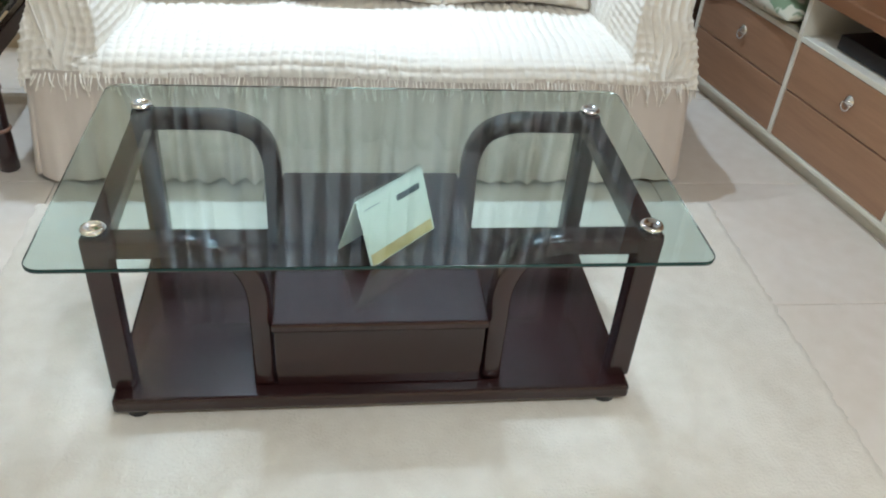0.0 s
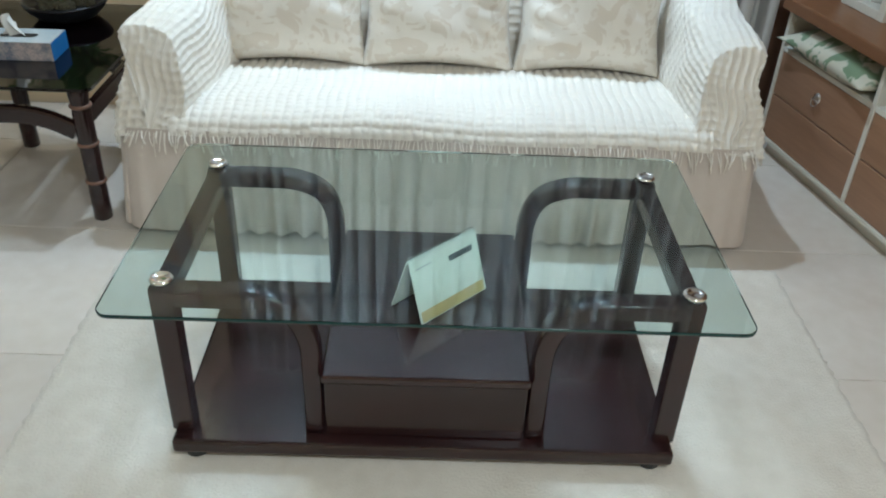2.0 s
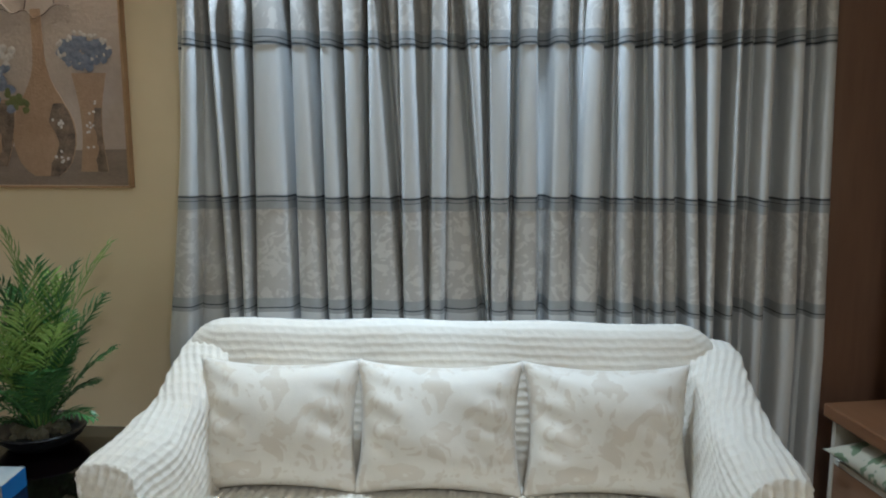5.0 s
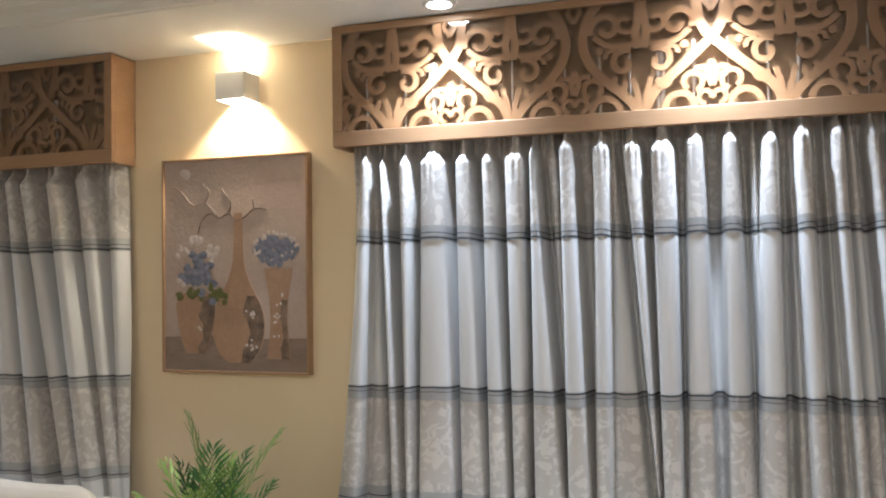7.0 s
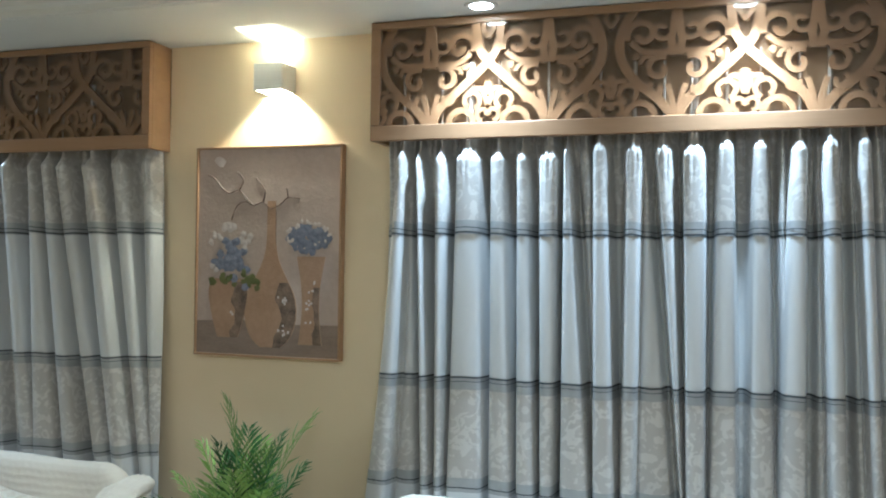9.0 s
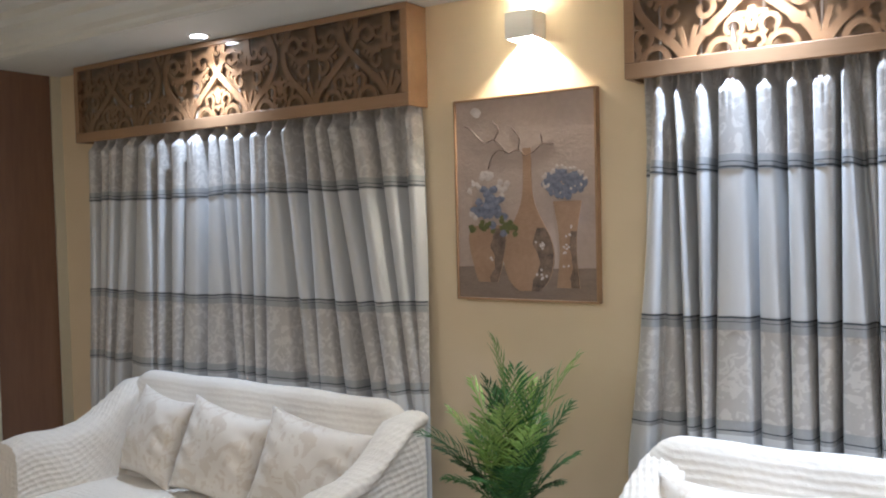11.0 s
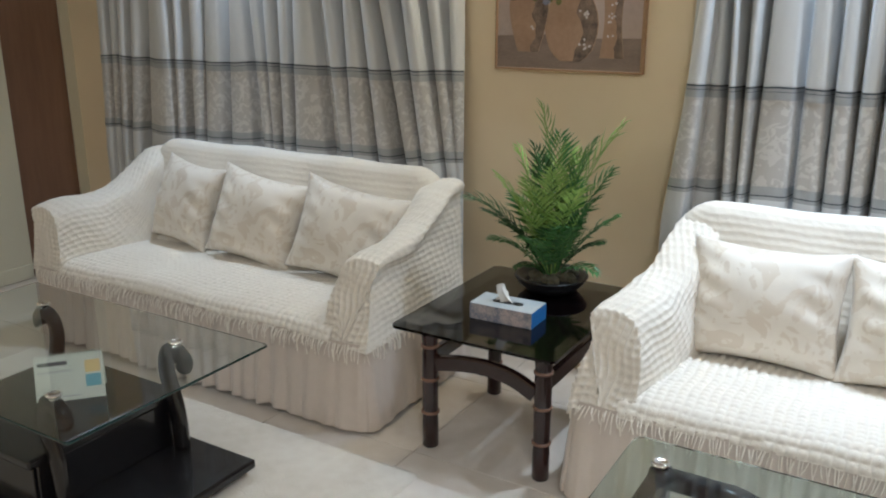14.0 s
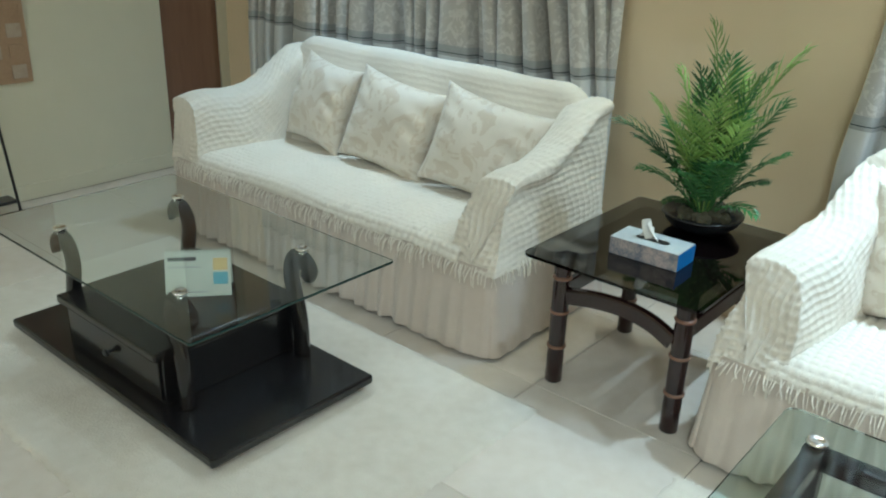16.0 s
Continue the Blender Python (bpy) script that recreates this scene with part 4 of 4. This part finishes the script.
def relief(outline, y0, y1):
    """A flat painted shape, raised a little from the canvas."""
    bm = bmesh.new()
    fr = [bm.verts.new((x, y0, z)) for x, z in outline]
    bk = [bm.verts.new((x, y1, z)) for x, z in outline]
    n = len(outline)
    bm.faces.new(fr)
    for i in range(n):
        bm.faces.new((fr[i], bk[i], bk[(i + 1) % n], fr[(i + 1) % n]))
    bmesh.ops.triangulate(bm, faces=bm.faces[:1])
    bmesh.ops.recalc_face_normals(bm, faces=bm.faces)
    return bm


def uv(u, v):
    return ((u - 0.5) * PW, v * PH)


SKYPAINT = mat("mauve_canvas", (0.40, 0.315, 0.265), (0.56, 0.455, 0.395), 5, 0.5, bump=0.3, bscale=90)
TABLEPAINT = mat("taupe_canvas", (0.19, 0.145, 0.115), (0.31, 0.235, 0.19), 8, 0.5, bump=0.3, bscale=90, stretch=(1, 1, 3))
VASEPAINT = mat("sand_oil_paint", (0.30, 0.18, 0.105), (0.47, 0.315, 0.21), 7, 0.45, bump=0.4, bscale=120)
UMBER = mat("umber_oil_paint", (0.07, 0.05, 0.04), (0.30, 0.21, 0.15), 26, 0.4, bump=0.5, bscale=120, spread=0.3)
BLUEP = mat("blue_oil_paint", (0.06, 0.07, 0.12), (0.31, 0.33, 0.42), 55, 0.5, rand=0.3)
WHITEP = mat("white_oil_paint", (0.55, 0.48, 0.46), (0.70, 0.64, 0.60), 40, 0.5)
GREENP = mat("olive_oil_paint", (0.08, 0.10, 0.03), (0.18, 0.18, 0.06), 30, 0.5)
part("canvas", box(-PW / 2 + 0.006, PW / 2 - 0.006, 0.004, 0.028, 0.006, PH - 0.006), SKYPAINT, art, "mauve brown painted canvas")
part("painted_table", relief([uv(0.012, 0.012), uv(0.988, 0.012), uv(0.988, 0.165), uv(0.7, 0.16), uv(0.35, 0.175), uv(0.012, 0.165)], 0.003, 0.0045), TABLEPAINT, art, "dark painted table top")
for a in ((-PW / 2, PW / 2, 0, 0.008), (-PW / 2, PW / 2, PH - 0.008, PH)):
    part("frame_bar", box(a[0], a[1], -0.006, 0.0315, a[2], a[3], 0.0015), PELMET, art, "thin wooden frame")
for a in ((-PW / 2, -PW / 2 + 0.008), (PW / 2 - 0.008, PW / 2)):
    part("frame_bar", box(a[0], a[1], -0.0055, 0.031, 0.0085, PH - 0.0085, 0.0015), PELMET, art, "thin wooden frame")


def strip(rows, y0, y1):
    """A painted shape given by its left edge, right edge and height, row by row."""
    bm = bmesh.new()
    ring = [[bm.verts.new((uv(q, v)[0], y, uv(q, v)[1])) for q, y in ((a, y1), (a, y0), (b, y0), (b, y1))] for a, b, v in rows]
    for r0, r1 in zip(ring, ring[1:]):
        for k in range(3):
            bm.faces.new((r0[k], r0[k + 1], r1[k + 1], r1[k]))
    bmesh.ops.recalc_face_normals(bm, faces=bm.faces)
    return bm


def smooth_rows(rows, n=18):
    return [tuple(p) for p in spline(rows, n)]


bottle = smooth_rows([(0.07, 0.05), (0.14, 0.10), (0.178, 0.20), (0.165, 0.29), (0.12, 0.36), (0.065, 0.44), (0.034, 0.53), (0.028, 0.74)])
urn = smooth_rows([(0.072, 0.09), (0.098, 0.15), (0.130, 0.25), (0.138, 0.32), (0.112, 0.37)])
flute = smooth_rows([(0.078, 0.07), (0.066, 0.14), (0.055, 0.24), (0.064, 0.35), (0.095, 0.48)])
for nm, cx, rows, y in (("painted_urn", 0.235, urn, 0.0010), ("painted_bottle", 0.53, bottle, 0.0012), ("painted_flute", 0.80, flute, 0.0014)):
    body = part(nm, strip([(cx - w, cx + w, v) for w, v in rows], y, 0.0042), VASEPAINT, art)
    low = [(w, v) for w, v in rows if v < 0.36]
    part("painted_pattern", strip([(cx + 0.34 * w + 0.16 * w * math.cos(v * 34) + 0.006 * math.sin(v * 90), cx + 0.97 * w, v) for w, v in low], y - 0.0006, y + 0.0005), UMBER, body, "dark patterned side of the vase")
rr = random.Random(9)


def blob(bm, u, v, r, y, n=7):
    x, z = uv(u, v)
    c = bm.verts.new((x, y - 0.0005, z))
    ring = [bm.verts.new((x + r * rr.uniform(0.7, 1.2) * math.cos(6.283 * i / n), y + 0.0004, z + r * rr.uniform(0.7, 1.2) * math.sin(6.283 * i / n))) for i in range(n)]
    for i in range(n):
        bm.faces.new((c, ring[i], ring[(i + 1) % n]))


for nm, material, spots_ in (
        ("blue_blossom", BLUEP, [(0.78 + 0.14 * math.sqrt(rr.random()) * math.cos(q), 0.565 + 0.062 * math.sqrt(rr.random()) * math.sin(q), 0.015) for q in [rr.uniform(0, 6.283) for _ in range(110)]] + [(rr.gauss(0.25, 0.05), rr.gauss(0.47, 0.045), 0.017) for _ in range(50)]),
        ("white_blossom", WHITEP, [(0.22 + rr.gauss(0, 0.03), 0.615 + rr.gauss(0, 0.01), 0.015) for _ in range(9)] + [(0.36 + rr.gauss(0, 0.02), 0.56 + rr.gauss(0, 0.02), 0.014) for _ in range(8)] + [(0.14 + rr.gauss(0, 0.015), 0.55 + rr.gauss(0, 0.02), 0.012) for _ in range(6)] + [(0.12, 0.43, 0.014), (0.15, 0.41, 0.012)] + [(0.775 + rr.uniform(0.10, 0.16) * math.cos(0.2 * k), 0.58 + rr.uniform(0.045, 0.065) * math.sin(0.2 * k), 0.009) for k in range(32)] + [(0.17, 0.93, 0.022), (0.15, 0.94, 0.015)]),
        ("green_foliage", GREENP, [(rr.uniform(0.1, 0.45), rr.gauss(0.365, 0.018), 0.013) for _ in range(26)]),
        ("sparkles", WHITEP, [(0.62 + rr.gauss(0, 0.025), rr.choice((0.26, 0.13)) + rr.gauss(0, 0.015), 0.0055) for _ in range(14)] + [(0.80 + rr.gauss(0, 0.02), rr.uniform(0.17, 0.4), 0.005) for _ in range(12)] + [(0.26, 0.21, 0.006), (0.27, 0.2, 0.005)])):
    bm = bmesh.new()
    for u, v, r in spots_:
        if 0.03 < u < 0.97:
            blob(bm, u, v, r, -0.0003 - rr.uniform(0, 0.0012))
    bmesh.ops.recalc_face_normals(bm, faces=bm.faces)
    tagged(part(nm, bm, material, art, "dabs of paint"), kind="stuff")
bm = bmesh.new()
for pts in ([(0.52, 0.70), (0.47, 0.735), (0.40, 0.72), (0.34, 0.74), (0.28, 0.71), (0.25, 0.65)], [(0.40, 0.72), (0.30, 0.79), (0.22, 0.78), (0.13, 0.85), (0.08, 0.87)], [(0.30, 0.79), (0.33, 0.84), (0.29, 0.88)], [(0.52, 0.70), (0.58, 0.72), (0.64, 0.755), (0.72, 0.75)], [(0.47, 0.735), (0.48, 0.79), (0.42, 0.85)], [(0.64, 0.755), (0.63, 0.80)]):
    sweep([(x, 0.0026, z) for x, z in (uv(*q) for q in spline(pts, 14))], (0.0018, 0.0024), 5, bm, up=(0, 1, 0))
part("painted_branch", bm, mat("twig_oil_paint", (0.085, 0.055, 0.045), (0.15, 0.10, 0.08), 30, 0.5), art, "twisted dark painted twig")

# ---- side table with plant and tissue box ----
side = thing("side_table", (-1.02, 2.475, 0.0), "dark wooden side table with smoked glass top between the sofas", "side table")
g = part("glass_top", slab(round_rect(-0.295, 0.295, -0.375, 0.375, 0.025), 0.488, 0.498), SMOKED, side, "smoked dark glass")
g.visible_shadow = False
part("top_frame", box(-0.235, 0.235, -0.27, 0.30, 0.470, 0.4875, 0.004), ESPRESSO, side, "dark board under the glass")
for x in (-0.232, 0.195):
    for y in (-0.225, 0.26):
        leg = part("leg", lathe([(0.024, 0.0), (0.0285, 0.004), (0.0285, 0.10), (0.027, 0.125), (0.0285, 0.25), (0.0285, 0.36), (0.026, 0.385), (0.030, 0.42), (0.032, 0.4695)], 18, None, (x, y, 0)), ESPRESSO, side, smooth=True)
        for z in (0.135, 0.262, 0.385):
            part("collar", lathe([(0.028, -0.006), (0.0325, -0.003), (0.0325, 0.003), (0.028, 0.006)], 18, None, (x, y, z)), DARKWOOD, leg, "brown turned ring", True)
for y in (-0.225, 0.26):
    part("rail", sweep([tuple(p) for p in spline([(-0.205, y, 0.325), (-0.10, y, 0.345), (0.0, y, 0.35), (0.09, y, 0.335), (0.168, y, 0.30)], 16)], (0.014, 0.028), 10, None, True), ESPRESSO, side)
for x in (-0.232, 0.195):
    part("rail", box(x - 0.013, x + 0.013, -0.1965, 0.2315, 0.31, 0.365, 0.005), ESPRESSO, side)

tis = thing("tissue_box", (-1.008, 2.352, 0.4985), "blue and white tissue box with a floral print", "tissue box", rz=1.5)
PRINTBOX = mat("printed_card", (0.13, 0.17, 0.24), (0.56, 0.48, 0.47), 22, 0.45, spread=0.25)
part("carton", box(-0.113, 0.112, -0.06, 0.06, 0.0, 0.054, 0.001), PRINTBOX, tis)
part("blue_end", box(0.1122, 0.1132, -0.0595, 0.0595, 0.0005, 0.0535), mat("blue_card", (0.02, 0.14, 0.42), (0.04, 0.18, 0.48), 9, 0.4), tis, "bright blue end panel")
part("top_panel", box(-0.1125, 0.1115, -0.0595, 0.0595, 0.0543, 0.0552), mat("pale_card", (0.42, 0.48, 0.52), (0.60, 0.62, 0.62), 14, 0.45), tis)
part("slot", slab(round_rect(-0.055, 0.055, -0.016, 0.016, 0.015), 0.0554, 0.0558), BLACK, tis, "dark opening")
u = np.linspace(0, 1, 26)
P = np.zeros((26, 14, 3))
for i, a in enumerate(u):
    for j, h in enumerate(np.linspace(0, 1, 14)):
        wd = 0.034 * (1 - 0.55 * h ** 1.3)
        P[i, j] = ((a - 0.5) * 2 * wd - 0.012 - 0.01 * h + 0.006 * math.sin(a * 9 + h * 4), 0.012 * math.sin(a * 11 + h * 3) * (1 - 0.3 * h), 0.056 + h * (0.050 + 0.012 * math.sin(a * 5)))
sheet("tissue", P, WHITE, tis, "crumpled white tissue")

fern = thing("potted_palm", (-1.006, 2.70, 0.4985), "artificial green palm fern in a dark bowl on the side table", "plant")
part("bowl", lathe([(0.075, 0.0), (0.095, 0.008), (0.122, 0.034), (0.128, 0.048), (0.134, 0.052), (0.134, 0.058), (0.122, 0.058), (0.112, 0.046), (0.0, 0.044)], 32), BLACK, fern, "black glazed bowl", True)
bm = bmesh.new()
rr = random.Random(21)
for i in range(46):
    a, d, r = rr.uniform(0, 6.28), rr.uniform(0, 0.10), rr.uniform(0.012, 0.024)
    bmesh.ops.create_icosphere(bm, subdivisions=1, radius=r, matrix=Matrix.Translation((d * math.cos(a), d * math.sin(a), 0.046 + r * 0.4)))
part("moss", bm, mat("brown_moss", (0.05, 0.05, 0.03), (0.16, 0.14, 0.09), 30, 0.9, bump=0.4), fern, "dark pebbles and moss")["kind"] = "stuff"


def frond(az, tilt, length, droop, seed):
    """One palm leaf: a curved rib with narrow leaflets on both sides."""
    r = random.Random(seed)
    bm = bmesh.new()
    dirv, pts, p, t = Vector((math.cos(az), math.sin(az), 0)), [], Vector((0.02 * math.cos(az), 0.02 * math.sin(az), 0.05)), tilt
    n = 27
    for i in range(n + 1):
        pts.append(p.copy())
        p = p + (dirv * math.sin(t) + Vector((0, 0, math.cos(t)))) * (length / n)
        t += droop / n * (0.3 + 1.6 * i / n)
    sweep(pts[::3], [(0.0032 * (1 - 0.75 * k / 10), 0.0032 * (1 - 0.75 * k / 10)) for k in range(len(pts[::3]))], 5, bm)
    lat = dirv.cross(Vector((0, 0, 1)))
    for i in range(6, n):
        f = (i - 6) / (n - 6)
        ax = (pts[i + 1] - pts[i]).normalized()
        up = lat.cross(ax).normalized()
        ln = (0.135 * math.sin(math.pi * min(0.18 + 0.8 * f, 1)) ** 0.7 + 0.012) * r.uniform(0.85, 1.1) * length / 0.5
        for s in (-1, 1):
            d = (ax * (0.55 + 0.6 * f) + lat * s * (1.05 - 0.35 * f) + up * r.uniform(-0.1, 0.30)).normalized()
            wv = d.cross(up).normalized() * 0.0056
            b0 = pts[i] + ax * r.uniform(-0.003, 0.003)
            m = b0 + d * ln * 0.45 + up * 0.006
            e = b0 + d * ln - Vector((0, 0, ln * 0.10))
            v = [bm.verts.new(q) for q in (b0, m + wv, m - up * 0.003, m - wv, e)]
            bm.faces.new((v[0], v[1], v[2]))
            bm.faces.new((v[0], v[2], v[3]))
            bm.faces.new((v[1], v[4], v[2]))
            bm.faces.new((v[2], v[4], v[3]))
    for v in bm.verts:
        v.co.y = min(v.co.y, 0.395)
        v.co.z = max(v.co.z, 0.05)
    return bm


# each leaf: reach to the side, height, reach towards the room, droop, lamplit green or plain
SIDE, ROOM = Vector((0.91, 0.41, 0)), Vector((0.41, -0.91, 0))
LEAVES = [
    (-0.06, 0.60, 0.02, 0.35, 1), (0.24, 0.53, -0.03, 0.55, 1), (0.14, 0.49, 0.05, 0.40, 0), (-0.01, 0.40, 0.16, 0.50, 1),
    (-0.14, 0.45, -0.04, 0.30, 1), (-0.08, 0.47, 0.06, 0.35, 0), (-0.21, 0.36, 0.02, 0.45, 1), (-0.32, 0.27, 0.00, 0.85, 0),
    (-0.22, 0.13, 0.05, 0.90, 0), (0.21, 0.37, -0.05, 0.50, 0), (0.22, 0.22, 0.04, 0.60, 0), (0.15, 0.04, 0.13, 1.30, 0),
    (-0.12, 0.04, 0.08, 1.20, 0), (0.06, 0.44, -0.12, 0.40, 1), (-0.05, 0.40, -0.13, 0.40, 0), (0.08, 0.33, 0.14, 0.55, 1),
    (-0.13, 0.30, 0.12, 0.60, 1), (0.10, 0.30, -0.16, 0.55, 0), (-0.16, 0.26, -0.12, 0.60, 0), (0.03, 0.22, 0.20, 0.90, 0),
    (0.10, 0.46, 0.08, 0.45, 1), (-0.10, 0.36, 0.14, 0.55, 1), (0.15, 0.30, 0.10, 0.60, 0), (-0.24, 0.24, 0.08, 0.70, 0), (0.02, 0.50, -0.05, 0.35, 0), (0.17, 0.14, 0.10, 0.90, 0), (-0.10, 0.17, 0.18, 0.80, 0)]
rr = random.Random(4)
for i, (sx, up, near, droop, lamplit) in enumerate(LEAVES):
    flat = SIDE * sx + ROOM * near
    part("frond", frond(math.atan2(flat.y, flat.x), math.atan2(flat.length - 0.02, up) - 0.42 * droop, math.hypot(flat.length, up) * 1.04, droop, 100 + i), LAMPLIT_LEAF if lamplit else LEAF, fern)
for i in range(8):
    part("frond", frond(i * 0.785 + rr.uniform(-0.2, 0.2), 0.12 + rr.uniform(0, 0.40), rr.uniform(0.20, 0.33), 0.7, 200 + i), LEAF, fern)

# ---- far left corner ----
pic = thing("framed_panel", (LEFT_X + 0.002, 1.62, 0.60), "tan framed panel with carved square motifs on the side wall", "wall art")
TAN = mat("tan_papyrus", (0.34, 0.22, 0.13), (0.46, 0.32, 0.20), 9, 0.7, bump=0.3, bscale=80)
part("panel", box(0.0, 0.014, -0.33, 0.33, 0.0, 0.92, 0.002), TAN, pic)
rr = random.Random(2)
for i in range(9):
    for j in range(6):
        y, z = -0.27 + j * 0.108, 0.055 + i * 0.098
        part("motif", box(0.0142, 0.0185, y - 0.036, y + 0.036, z - 0.033, z + 0.033, 0.003), mat("pale_inlay", (0.52, 0.44, 0.34), (0.38, 0.28, 0.2), 22, 0.6) if (i + j) % 2 else TAN, pic)
stand = thing("metal_stand", (LEFT_X + 0.12, 1.55, 0.0), "thin black metal stand leaning near the side wall", "stand")
for y0, y1 in ((0.19, 0.14), (-0.19, -0.14)):
    part("leg", sweep([(0.0, y0, 0.0), (0.0, y1, 0.62)], (0.007, 0.007), 8), BLACK, stand)
part("crossbar", sweep([(0.0, -0.14, 0.61), (0.0, 0.14, 0.61)], (0.007, 0.007), 8), BLACK, stand)
part("tray", box(-0.05, 0.05, -0.165, 0.165, 0.06, 0.075, 0.003), BLACK, stand)

# ---- rugs and floor tiles ----
def rug(x0, x1, y0, y1, seed, label):
    n, m = int((x1 - x0) / 0.012), int((y1 - y0) / 0.012)
    X, Y = np.meshgrid(np.linspace(x0, x1, n), np.linspace(y0, y1, m), indexing="ij")
    r = np.random.RandomState(seed)
    Z = 0.011 + r.uniform(-0.0008, 0.0008, X.shape)
    for k in range(7):
        a, b, c = r.uniform(-6, 6, 3)
        Z += 0.0011 * np.sin(a * X + b * Y + c)
    edge = np.zeros(X.shape, bool)
    edge[0], edge[-1], edge[:, 0], edge[:, -1] = True, True, True, True
    X = X + np.where(edge, r.uniform(-0.006, 0.006, X.shape), r.uniform(-0.003, 0.003, X.shape))
    Y = Y + np.where(edge, r.uniform(-0.006, 0.006, X.shape), r.uniform(-0.003, 0.003, X.shape))
    Z = np.where(edge, 0.001, Z)
    root = thing("rug", ((x0 + x1) / 2, (y0 + y1) / 2, 0), label, "rug", "shaggy rugs")
    sheet("top", np.stack([X - (x0 + x1) / 2, Y - (y0 + y1) / 2, Z], -1), RUG, root)
    part("backing", box(-(x1 - x0) / 2 + 0.012, (x1 - x0) / 2 - 0.012, -(y1 - y0) / 2 + 0.012, (y1 - y0) / 2 - 0.012, 0.0, 0.004), RUG, root)


rug(-0.70, 1.27, -0.6, 2.06, 1, "cream shaggy rug under the arched coffee table")
rug(-3.25, -1.175, 0.87, 2.06, 2, "cream shaggy rug under the black coffee table")

tile_mesh = bpy.data.meshes.new("tile")
bm = box(-0.2988, 0.2988, -0.2988, 0.2988, -0.006, 0.0, 0.0012, None, 1)
bm.to_mesh(tile_mesh)
bm.free()
tile_mesh.materials.append(TILE)
for i in range(14):
    for j in range(10):
        x, y = -3.98 + i * 0.6, -2.32 + j * 0.6
        t = new("tile", tile_mesh)
        t.location = (x, y, 0)
        t.rotation_euler = (0, 0, (i * 7 + j * 3) % 4 * math.pi / 2)
        t.parent = floor
